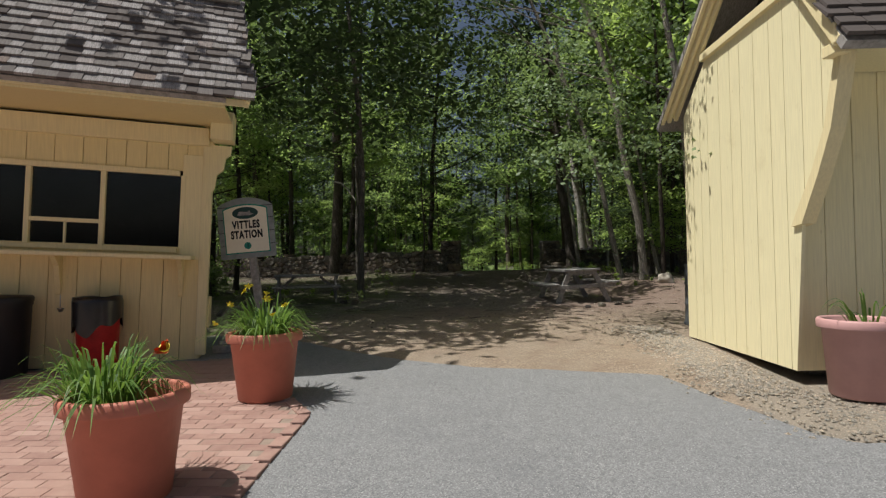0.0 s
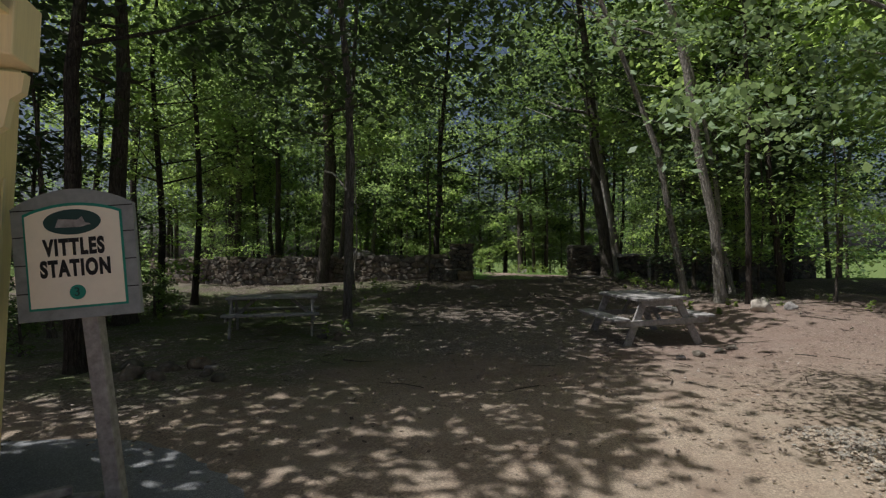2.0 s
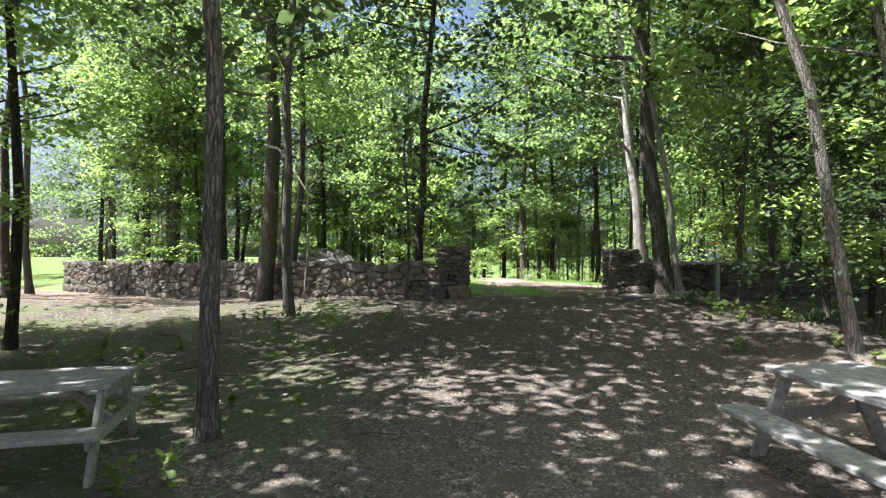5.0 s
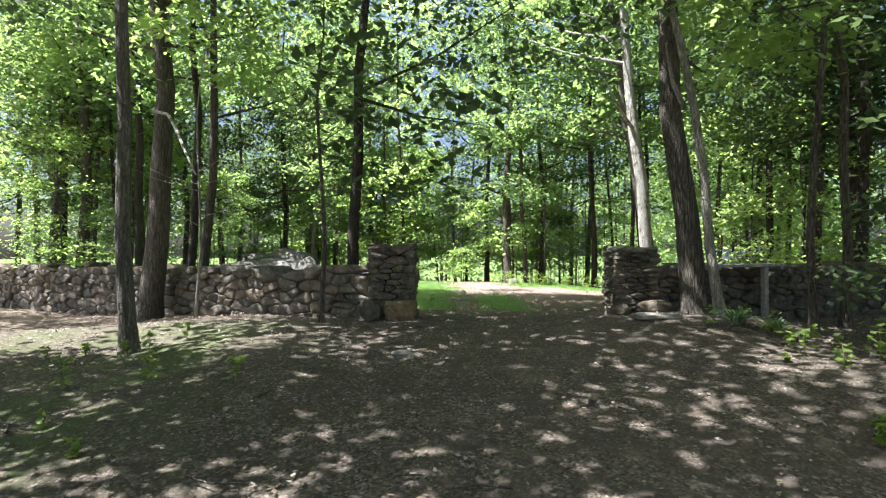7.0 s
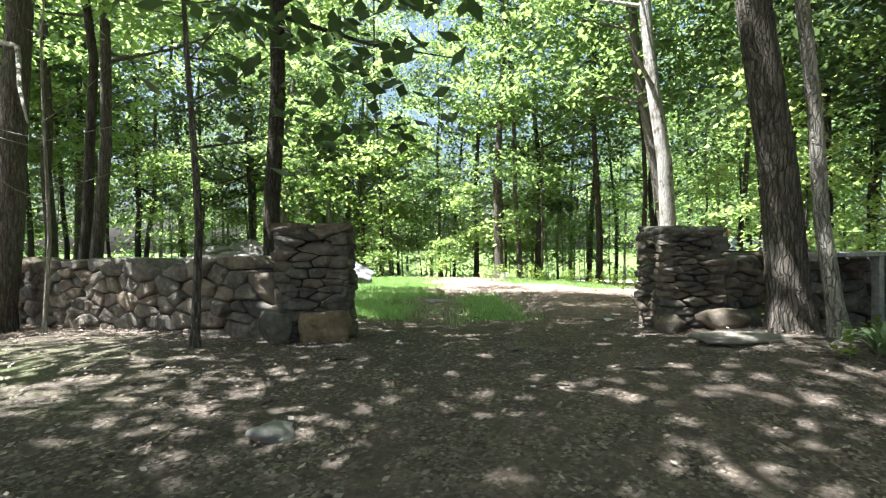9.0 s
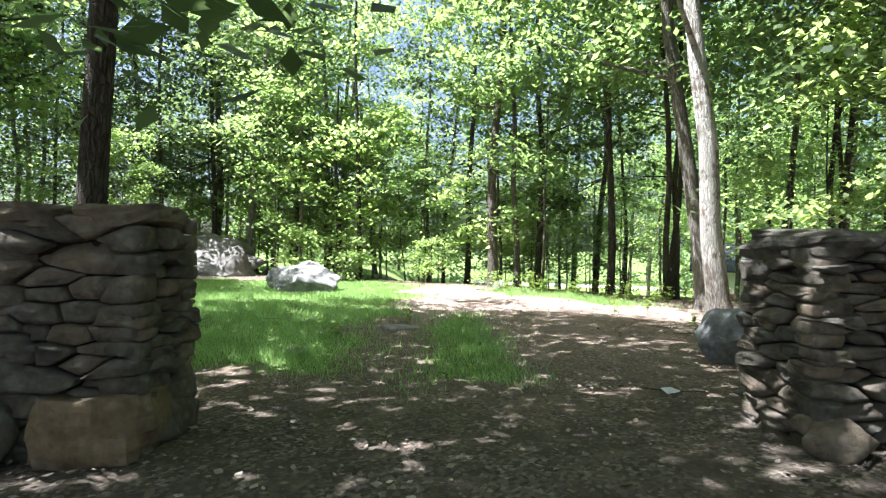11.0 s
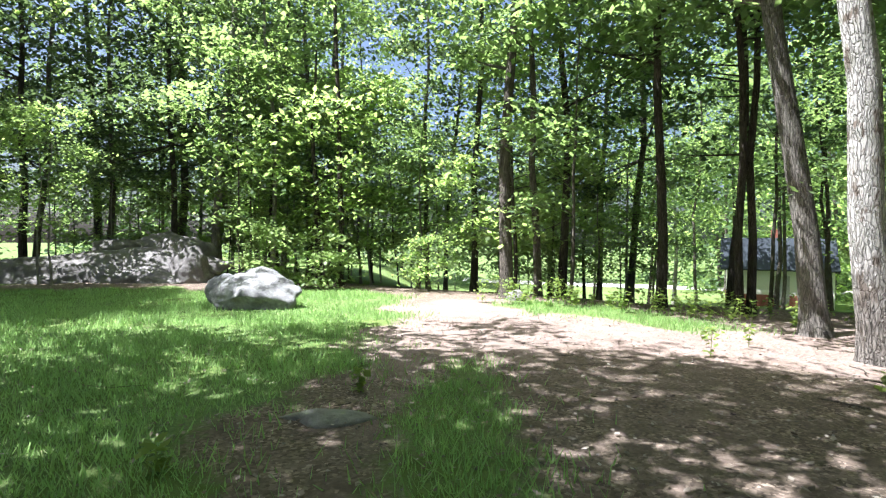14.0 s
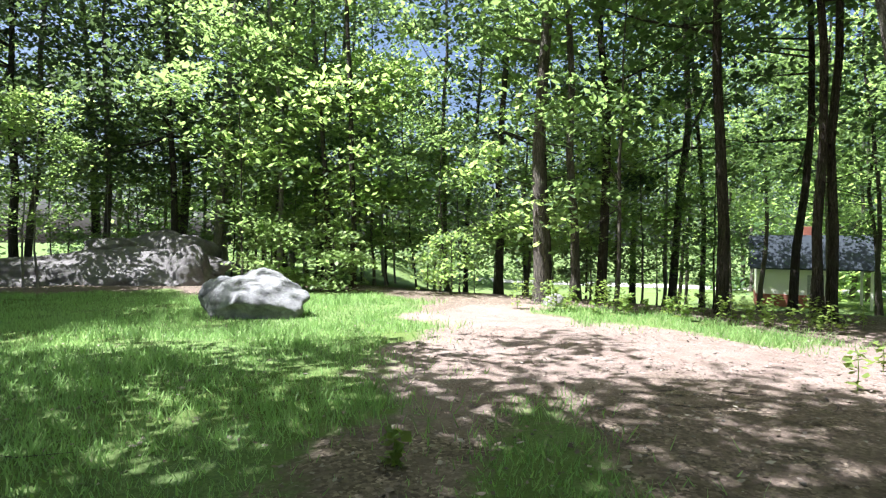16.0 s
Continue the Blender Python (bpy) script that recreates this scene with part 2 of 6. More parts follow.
def mat_dry(name):
    m = Mat(name, 0.75, spec=0.25)
    c = m.ramp(m.island(), [(0.0, (0.07, 0.055, 0.043)), (0.45, (0.18, 0.135, 0.10)), (0.75, (0.23, 0.19, 0.155)), (0.92, (0.3, 0.255, 0.215)), (1.0, (0.38, 0.34, 0.3))])
    return m.color(c).m


def mat_glass():
    m = Mat("window_glass", 0.03, spec=0.6)
    m.color((0.8, 0.85, 0.85))
    m.b.inputs["Transmission Weight"].default_value = 1.0
    m.b.inputs["IOR"].default_value = 1.4
    return m.m


ASPHALT, EARTH = mat_asphalt(), mat_ground()
# warmer tone holds the bounce light on the shaded stand
CREAM = mat_board("cream_painted_boards", (0.80, 0.67, 0.355))
# the shed's cream, made paler for the sun on it
SUNLITCREAM = mat_board("sunlit_cream_boards", (0.86, 0.79, 0.51))
TRIM = mat_board("cream_painted_trim", (0.82, 0.71, 0.42))
SHINGLE, BRICK = mat_shingle(), mat_brick()
MORTAR = mat_plain("sand_joint", (0.27, 0.21, 0.17), 0.95)
TERRA = mat_plain("terracotta_plastic", (0.48, 0.17, 0.12), 0.55, vary=0.1, scale=5)
PINK = mat_plain("faded_pink_plastic", (0.52, 0.30, 0.29), 0.5, vary=0.08, scale=5)
SOIL = mat_plain("potting_soil", (0.05, 0.035, 0.025), 1.0, vary=0.5, scale=40, bump=0.8)
GREYWOOD = mat_plain("weathered_grey_wood", (0.3, 0.285, 0.27), 0.85, vary=0.35, scale=18, bump=0.5)
PALEWOOD = mat_plain("sunbleached_wood", (0.3, 0.285, 0.275), 0.85, vary=0.4, scale=16, bump=0.5)
SIGNGREY = mat_plain("blue_grey_painted_wood", (0.24, 0.26, 0.26), 0.7, vary=0.2)
SIGNWHITE = mat_plain("off_white_sign_paint", (0.80, 0.74, 0.60), 0.6, vary=0.04)
SIGNGREEN = mat_plain("teal_sign_paint", (0.02, 0.22, 0.16), 0.6, vary=0.1)
SIGNDARK = mat_plain("dark_green_sign_paint", (0.02, 0.055, 0.05), 0.6, vary=0.1)
BLACK = mat_plain("black_paint", (0.012, 0.012, 0.012), 0.6)
BLACKPLASTIC = mat_plain("black_plastic", (0.012, 0.013, 0.016), 0.45, spec=0.4)
BAGPLASTIC = mat_plain("black_bag_film", (0.014, 0.014, 0.016), 0.28, spec=0.6)
REDPLASTIC = mat_plain("red_plastic", (0.42, 0.02, 0.02), 0.45)
# near-black that puts indoor and loft shade into the colour
ROOMSHADE = mat_plain("interior_shade_black", (0.022, 0.021, 0.02), 0.9)
GREYBARREL = mat_plain("dark_grey_drum_paint", (0.09, 0.10, 0.11), 0.55)
METAL = mat_plain("dull_steel", (0.55, 0.55, 0.55), 0.35, metal=1.0)
GLASS = mat_glass()
WALLSTONE = mat_stone("field_stone", (0.09, 0.079, 0.066), (0.25, 0.225, 0.19), 0.16)
BROWNSTONE = mat_stone("brown_boulder_stone", (0.13, 0.1, 0.072), (0.3, 0.24, 0.17), 0.15, "island", 6.0)
# near-black filler that shows in the gaps between the stones
WALLCORE = mat_plain("near_black_core", (0.03, 0.027, 0.023), 1.0, vary=0.4, scale=20)
BOULDER = mat_stone("pale_granite", (0.12, 0.118, 0.12), (0.43, 0.425, 0.425), 0.25, "island", 4.0)
LEDGE = mat_stone("grey_ledge_rock", (0.125, 0.114, 0.11), (0.27, 0.25, 0.245), 0.12, "island", 2.4)
PALEROCK = mat_stone("whitish_quartz_rock", (0.45, 0.42, 0.37), (0.7, 0.67, 0.61), 0.1, "island", 6.0)
PALESTONE = mat_stone("pale_path_stone", (0.24, 0.225, 0.205), (0.44, 0.415, 0.38), 0.1)
BARK = mat_bark("grey_brown_bark", (0.075, 0.064, 0.054), (0.27, 0.235, 0.2))
GREYBARK = mat_bark("smooth_grey_bark", (0.12, 0.108, 0.094), (0.33, 0.3, 0.265))
DARKBARK = mat_bark("dark_bark", (0.042, 0.035, 0.03), (0.15, 0.125, 0.105))
PALEBARK = mat_bark("pale_grey_bark", (0.25, 0.225, 0.195), (0.54, 0.5, 0.435))
BIRCHBARK = mat_bark("whitish_flaking_bark", (0.42, 0.39, 0.35), (0.76, 0.73, 0.68), (0.2, 0.165, 0.135), True)
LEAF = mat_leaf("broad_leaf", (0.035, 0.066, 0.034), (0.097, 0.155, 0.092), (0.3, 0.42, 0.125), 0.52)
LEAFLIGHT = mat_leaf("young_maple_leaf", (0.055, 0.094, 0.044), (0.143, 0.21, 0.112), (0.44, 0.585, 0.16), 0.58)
# leaf colour and glow lowered to paint in the shade under the canopy
LEAFSHADE = mat_leaf("shade_toned_leaf", (0.019, 0.037, 0.02), (0.058, 0.09, 0.05), (0.16, 0.235, 0.08), 0.33)
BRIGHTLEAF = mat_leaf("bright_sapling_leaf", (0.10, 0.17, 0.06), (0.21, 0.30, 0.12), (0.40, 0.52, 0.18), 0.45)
LEAFGREY = mat_leaf("grey_green_aspen_leaf", (0.10, 0.16, 0.085), (0.27, 0.36, 0.21), (0.27, 0.38, 0.13), 0.33)
GRASSBLADE = mat_leaf("grass_blade", (0.115, 0.2, 0.065), (0.28, 0.42, 0.17), (0.4, 0.6, 0.2), 0.42, 0.6)
LILYBLADE = mat_leaf("daylily_leaf", (0.04, 0.1, 0.025), (0.15, 0.27, 0.07), (0.22, 0.36, 0.06), 0.35)
WEED = mat_leaf("weed_leaf", (0.075, 0.13, 0.03), (0.19, 0.27, 0.08), (0.36, 0.46, 0.10), 0.45)
YELLOWPETAL = mat_plain("yellow_petal", (0.88, 0.74, 0.08), 0.5)
ORANGEPETAL = mat_plain("red_orange_petal", (0.55, 0.07, 0.012), 0.5)
DRYLEAF = mat_dry("dry_leaf")
GRAVELMAT = mat_stone("gravel", (0.42, 0.38, 0.32), (0.68, 0.63, 0.55), 0.0, "island", 30)
DULLGRAVEL = mat_stone("dull_gravel", (0.14, 0.125, 0.11), (0.36, 0.33, 0.29), 0.0, "island", 30)
HUTWALL = mat_plain("white_painted_siding", (0.6, 0.57, 0.5), 0.7, vary=0.06)
HUTBASE = mat_plain("red_brown_brick_base", (0.24, 0.085, 0.06), 0.85)
HUTROOF = mat_plain("grey_asphalt_shingle", (0.03, 0.036, 0.045), 0.95, vary=0.25, scale=30)
PAPER = mat_plain("white_paper", (0.8, 0.8, 0.8), 0.7, vary=0.02)

# ---- mesh helpers ----


def smooth(a, b, x):
    t = np.clip((np.asarray(x, float) - a) / (b - a), 0, 1)
    return t * t * (3 - 2 * t)


GROUND_Y = np.array([-400, -30, -6, 0, 4, 6.4, 8, 12, 16, 19, 21.5, 23.4, 25, 27, 30, 34, 37, 400.0])
GROUND_Z = np.array([-1.5, -1.5, -0.5, -0.22, 0, 0.1, 0.17, 0.22, 0.36, 0.68, 0.79, 0.68, 0.67, 0.63, 0.56, 0.51, 0.49, 0.49])
FINE_Y = np.arange(-60, 90, 0.1)
KERNEL = np.exp(-(np.arange(-25, 26) / 10.0) ** 2)
FINE_Z = np.convolve(np.pad(np.interp(FINE_Y, GROUND_Y, GROUND_Z), 25, mode="edge"), KERNEL / KERNEL.sum(), "valid")


def ground_z(x, y):
    """The height of the ground: a gentle rise to the gate, level behind it, then falling away."""
    x, y = np.asarray(x, float), np.asarray(y, float)
    z = np.interp(y, FINE_Y, FINE_Z)
    z = z + 0.15 * np.exp(-(((x - 4.3) / 1.1) ** 2 + ((y - 20.8) / 1.1) ** 2))
    z = z + 0.26 * smooth(3.4, 5.0, x) * smooth(9.5, 13.5, y) * (1 - smooth(16, 19.5, y))
    z = z - 0.13 * smooth(5.3, 6.8, x) * smooth(18, 20, y) * (1 - smooth(23, 26, y))
    z = z - 0.17 * smooth(1.6, 3.6, -x) * smooth(14, 18, y) * (1 - smooth(20.3, 22.0, y))
    z = z - 0.12 * smooth(2.2, 5.0, -x) * smooth(20.5, 22.5, y) * (1 - smooth(24, 26, y))
    wall = y - 21.7 - 0.662 * np.maximum(0, -0.7 - x)
    z = z - 0.36 * smooth(4, 8.5, -x) * smooth(-6, -1, wall) * (1 - smooth(0.5, 3.0, wall))
    z = z - 0.16 * smooth(4, 8, x) * smooth(24, 29, y)
    d = np.maximum(0, (y - 36) + 0.35 * (x - 4))
    z = z - np.minimum(0.12 * d * d / (d + 6) * smooth(-4, 3, x) + 0.02 * d, 2.8)
    return z


def gz(x, y):
    return float(ground_z(x, y))


def mesh_of(name, verts, faces, mats=(), smooth_shade=False):
    me = bpy.data.meshes.new(name)
    me.from_pydata([tuple(map(float, v)) for v in verts], [], faces)
    for m in mats:
        me.materials.append(m)
    if smooth_shade:
        me.polygons.foreach_set("use_smooth", [True] * len(me.polygons))
    me.update()
    return me


def quads(name, v, mat):
    """A mesh of loose four-cornered faces from an array (n, 4, 3)."""
    v = np.asarray(v, np.float32)
    n = len(v)
    me = bpy.data.meshes.new(name)
    me.vertices.add(4 * n)
    me.vertices.foreach_set("co", v.reshape(-1))
    me.loops.add(4 * n)
    me.loops.foreach_set("vertex_index", np.arange(4 * n, dtype=np.int32))
    me.polygons.add(n)
    me.polygons.foreach_set("loop_start", np.arange(0, 4 * n, 4, dtype=np.int32))
    me.materials.append(mat)
    me.update(calc_edges=True)
    return me


def part(name, me, parent=None, label="", m=None):
    """Links a mesh (or a bmesh's mesh) as one object under a thing."""
    ob = new(name, me)
    if m is not None:
        ob.matrix_basis = m
    if parent is not None:
        ob.parent = parent
    if label:
        ob["label"] = label
    return ob


def thing(name, label, category, m=None, group="", kind=""):
    ob = new(name)
    ob.empty_display_size = 0.1
    if m is not None:
        ob.matrix_basis = m
    return tagged(ob, label, category, group, kind)


def box(name, sx, sy, sz, mat, bevel=0.004, at=(0, 0, 0), turn=None):
    """A bevelled box of that size, its middle at `at`."""
    bm = bmesh.new()
    bmesh.ops.create_cube(bm, size=1.0)
    bmesh.ops.scale(bm, vec=(sx, sy, sz), verts=bm.verts)
    if bevel:
        bmesh.ops.bevel(bm, geom=bm.edges[:], offset=min(bevel, 0.4 * min(sx, sy, sz)), segments=1, affect="EDGES")
    if turn is not None:
        bmesh.ops.transform(bm, matrix=turn, verts=bm.verts)
    bmesh.ops.translate(bm, vec=at, verts=bm.verts)
    return finish(name, bm, mat)


def finish(name, bm, mat, smooth_shade=False):
    me = bpy.data.meshes.new(name)
    bm.to_mesh(me)
    bm.free()
    me.materials.append(mat)
    if smooth_shade:
        me.polygons.foreach_set("use_smooth", [True] * len(me.polygons))
    return me


def beam(name, a, b, w, h, mat, bevel=0.006):
    """A board of section w x h from a to b (h is the more upright side)."""
    a, b = Vector(a), Vector(b)
    d = b - a
    up = Vector((0, 0, 1)) if abs(d.normalized().z) < 0.95 else Vector((0, 1, 0))
    x = d.normalized()
    y = up.cross(x).normalized()
    z = x.cross(y)
    rot = Matrix((x, y, z)).transposed().to_4x4()
    return box(name, d.length, w, h, mat, bevel, (a + b) / 2, rot)


def prism(name, outline, axis, lo, hi, mat):
    """An outline of two coordinates pulled along an axis (0: x, outline is y, z; 1: y, outline is x, z; 2: z, outline is x, y)."""
    n = len(outline)
    vs = []
    for d in (lo, hi):
        for p, q in outline:
            vs.append({0: (d, p, q), 1: (p, d, q), 2: (p, q, d)}[axis])
    fs = [tuple(range(n))[::-1], tuple(range(n, 2 * n))] + [(i, (i + 1) % n, n + (i + 1) % n, n + i) for i in range(n)]
    bm = bmesh.new()
    bv = [bm.verts.new(v) for v in vs]
    for f in fs:
        bm.faces.new([bv[i] for i in f])
    bmesh.ops.recalc_face_normals(bm, faces=bm.faces)
    return finish(name, bm, mat)


def lathe(name, profile, mat, sides=32):
    """A turned shape from (radius, height) pairs, with the ends closed where the radius is 0."""
    vs, fs = [], []
    for r, z in profile:
        for i in range(sides):
            a = 2 * math.pi * i / sides
            vs.append((r * math.cos(a), r * math.sin(a), z))
    for j in range(len(profile) - 1):
        for i in range(sides):
            k = (i + 1) % sides
            fs.append((j * sides + i, j * sides + k, (j + 1) * sides + k, (j + 1) * sides + i))
    return mesh_of(name, vs, fs, (mat,), True)


def tube_arrays(pts, radii, sides=8, base=0):
    """The corners and faces of a tapering tube along points."""
    pts = [Vector(p) for p in pts]
    vs, fs = [], []
    for j, p in enumerate(pts):
        d = (pts[min(j + 1, len(pts) - 1)] - pts[max(j - 1, 0)]).normalized()
        u = Vector((1, 0, 0)) if abs(d.x) < 0.8 else Vector((0, 1, 0))
        x = d.cross(u).normalized()
        y = d.cross(x)
        for i in range(sides):
            a = 2 * math.pi * i / sides
            vs.append(p + (x * math.cos(a) + y * math.sin(a)) * radii[j])
    for j in range(len(pts) - 1):
        for i in range(sides):
            k = (i + 1) % sides
            fs.append(tuple(base + q for q in (j * sides + i, j * sides + k, (j + 1) * sides + k, (j + 1) * sides + i)))
    fs.append(tuple(base + (len(pts) - 1) * sides + i for i in range(sides)))
    return vs, fs


def tubes(name, list_of, mat, sides=8):
    vs, fs = [], []
    for pts, radii in list_of:
        v, f = tube_arrays(pts, radii, sides, len(vs))
        vs += v
        fs += f
    return mesh_of(name, vs, fs, (mat,), True)


def rock_mesh(name, sx, sy, sz, mat, seed, cuts=2, rough=0.22, square=0.0):
    """A stone: a rounded or squarish lump with flats and dents, of about that size."""
    bm = bmesh.new()
    if square > 0:
        bmesh.ops.create_cube(bm, size=1.7)
        bmesh.ops.subdivide_edges(bm, edges=bm.edges[:], cuts=cuts, use_grid_fill=True)
        for v in bm.verts:
            v.co = v.co.lerp(v.co.normalized(), 1 - square)
    else:
        bmesh.ops.create_icosphere(bm, subdivisions=cuts, radius=1.0)
    o = Vector((seed * 3.17, seed * 1.31, -seed * 2.3))
    flats = random.Random(seed)
    cut = [(Vector((flats.gauss(0, 1), flats.gauss(0, 1), flats.gauss(0, 0.8))).normalized(), flats.uniform(*((0.6, 0.86) if square == 0 else (0.9, 1.15)))) for _ in range(11)]
    for v in bm.verts:
        p = v.co.copy()
        for n, d in cut:
            over = p.dot(n) - d
            if over > 0:
                p = p - n * over * 0.93
        k = 1 + rough * noise.noise(p * 1.1 + o) + 0.4 * rough * noise.noise(p * 2.7 + o) + 0.16 * rough * noise.noise(p * 7.3 + o)
        v.co = Vector((p.x * sx / 2, p.y * sy / 2, p.z * sz / 2)) * k
    return finish(name, bm, mat, square < 0.6)


def leaf_quads(centres, size, rng, droop=0.35, flat=0.6, wide=0.6):
    """Small folded leaves at those points, size apart by chance, mostly lying flat."""
    n = len(centres)
    a = rng.uniform(0, 2 * np.pi, n)
    d = np.stack([np.cos(a), np.sin(a), rng.normal(-droop, flat * 0.6, n)], 1)
    d /= np.linalg.norm(d, axis=1)[:, None]
    side = np.stack([-np.sin(a), np.cos(a), rng.normal(0, flat, n)], 1)
    side -= (side * d).sum(1)[:, None] * d
    side /= np.linalg.norm(side, axis=1)[:, None]
    s = (size * rng.uniform(0.6, 1.25, n))[:, None]
    c = np.asarray(centres)
    up = np.cross(d, side)
    return np.stack([c - d * s * 0.5, c + side * s * wide * 0.5 - up * s * 0.08, c + d * s * 0.5 - up * s * 0.1, c - side * s * wide * 0.5 - up * s * 0.08], 1)

# ---- the ground ----


def path_middle(y):
    """Where the worn track runs, across its way."""
    return np.interp(y, [4, 8, 12, 16, 20, 24, 28, 32, 36, 44], [0.6, 0.5, 0.4, 0.9, 1.7, 2.0, 2.2, 2.2, 1.6, 0.0])


def covers(x, y):
    """How much grass, bare earth and gravel lies at a place."""
    half = np.interp(y, [20, 24, 28, 32, 36], [1.9, 1.7, 1.6, 1.35, 1.1])
    x, y = np.asarray(x, float), np.asarray(y, float)
    y0 = y
    wav = 0.35 * np.sin(1.7 * y + 0.8 * np.sin(2.3 * x)) + 0.22 * np.sin(4.1 * y + 1.9 * x) + 0.15 * np.sin(6.7 * x - 2.2 * y)
    dx = x - path_middle(y) + 0.7 * wav
    y = y + 0.6 * np.sin(1.3 * x) + 0.35 * np.sin(3.7 * x + y)
    lawn = smooth(22.8, 24.2, y) * (1 - smooth(36.5, 39, y)) * smooth(-0.5, 1.1, -dx - half + 0.55)
    lawn = np.maximum(lawn, smooth(31.2, 32.4, y) * (1 - smooth(34, 36, y)) * smooth(0.0, 0.8, dx - half + 0.2) * (1 - smooth(3.5, 6.0, dx)) * 0.75)
    lawn = np.maximum(lawn, 0.85 * np.exp(-((x - 1.95) / 0.55) ** 2) * smooth(23.0, 24.0, y) * (1 - smooth(27.5, 29.5, y)))
    lawn = np.maximum(lawn, smooth(13.5, 17, np.abs(x - 0.5)) * smooth(8, 14, y))
    lawn = np.maximum(lawn, smooth(38, 44, y + 0.3 * x) * smooth(7, 11, x) * 0.8)
    lawn = np.maximum(lawn, 0.42 * smooth(1.5, 3.0, -dx) * smooth(8, 11, y) * (1 - smooth(15, 19, y)))
    lawn = np.maximum(lawn, 0.22 * np.exp(-((y - 7.0 + 0.25 * x) / 0.6) ** 2))
    lawn = np.maximum(lawn, smooth(9.5, 12, np.abs(x - 0.5)) * smooth(23, 26, y))
    lawn = np.maximum(lawn, 0.75 * smooth(39, 42, y))
    lawn = lawn * np.where(y0 > 20, smooth(-0.1, 0.5, y0 - 21.75 - 0.662 * np.maximum(0, -0.66 - x)), 1.0)
    earth = 0.66 * smooth(27.2, 29.4, y) * (1 - smooth(34.5, 36.5, y)) * (1 - smooth(0, 1.0, np.abs(dx) - half))
    earth = np.maximum(earth, (1 - smooth(9.5, 13.5, y - 0.5 * (x - 1.0))) * smooth(4, 5, y))
    earth = np.maximum(earth, smooth(2.6, 4.0, x) * (1 - smooth(14, 17, y)))
    earth = np.maximum(earth, smooth(27.8, 29.0, y) * smooth(0.2, 1.2, dx) * (1 - smooth(32, 34, y)) * 0.62)
    earth = np.maximum(earth, 0.36 * (1 - smooth(0, 2.6, np.abs(dx - 0.5) - 0.7)) * (1 - smooth(23, 25.5, y)))
    earth = np.maximum(earth, 0.4 * (1 - smooth(0, 1.8, np.abs(dx - 0.7) - 1.2)) * smooth(20, 23, y) * (1 - smooth(28, 30, y)))
    gravel = np.exp(-((x - 2.62 - 0.05 * (y - 5)) / 0.42) ** 2) * smooth(3.3, 3.9, y) * (1 - smooth(6.0, 8.5, y))
    gravel = np.maximum(gravel, smooth(2.3, 2.6, x) * smooth(3.5, 3.8, y) * (1 - smooth(4.6, 5.2, y)))
    return lawn, earth, gravel


def road_end(x):
    """Where the asphalt ends, ahead."""
    return np.interp(x, [-9, -2.9, -2.38, -1.8, -1.25, -0.66, 0.2, 1.33, 1.95, 2.12, 2.35, 2.5, 9], [8.0, 8.0, 7.75, 7.26, 6.76, 6.32, 5.92, 5.64, 5.5, 4.75, 4.0, 3.74, 3.8])


def build_ground():
    xs = np.concatenate([[-420, -260, -150, -90, -60, -42, -30, -24, -20, -17], np.arange(-15, 15.01, 0.2), [17, 20, 24, 30, 42, 60, 90, 150, 260, 420]])
    ys = np.concatenate([[-420, -250, -140, -80, -45, -25, -15, -9, -6], np.arange(-4, 44.01, 0.2), [46, 48, 51, 54, 58, 62, 67, 74, 82, 95, 120, 160, 240, 420]])
    gx, gy = np.meshgrid(xs, ys, indexing="ij")
    z = ground_z(gx, gy)
    near = (np.abs(gx) < 14.9) & (gy > -4) & (gy < 44)
    bumps = np.array([[noise.noise((a * 0.9, b * 0.9, 0.3)) * 0.035 + noise.noise((a * 2.9, b * 2.9, 5.1)) * 0.014 for b in ys] for a in xs])
    paved = smooth(-0.05, 0.35, road_end(gx) - gy) * smooth(-15, -13.5, gy) * (1 - smooth(9.2, 9.8, np.abs(gx)))
    z = z + np.where(near, bumps * (1 - paved), 0) - 0.04 * paved
    nx, ny = len(xs), len(ys)
    verts = np.stack([gx, gy, z], -1).reshape(-1, 3)
    idx = np.arange(nx * ny).reshape(nx, ny)
    f = np.stack([idx[:-1, :-1], idx[1:, :-1], idx[1:, 1:], idx[:-1, 1:]], -1).reshape(-1, 4)
    me = bpy.data.meshes.new("ground")
    me.from_pydata(verts.tolist(), [], f.tolist())
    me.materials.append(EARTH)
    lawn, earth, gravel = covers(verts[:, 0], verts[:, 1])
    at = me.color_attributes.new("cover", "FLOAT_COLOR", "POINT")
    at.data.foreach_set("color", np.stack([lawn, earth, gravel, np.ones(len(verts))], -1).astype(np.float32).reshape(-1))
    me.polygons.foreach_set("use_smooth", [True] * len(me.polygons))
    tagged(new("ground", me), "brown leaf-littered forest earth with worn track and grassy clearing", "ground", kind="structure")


build_ground()


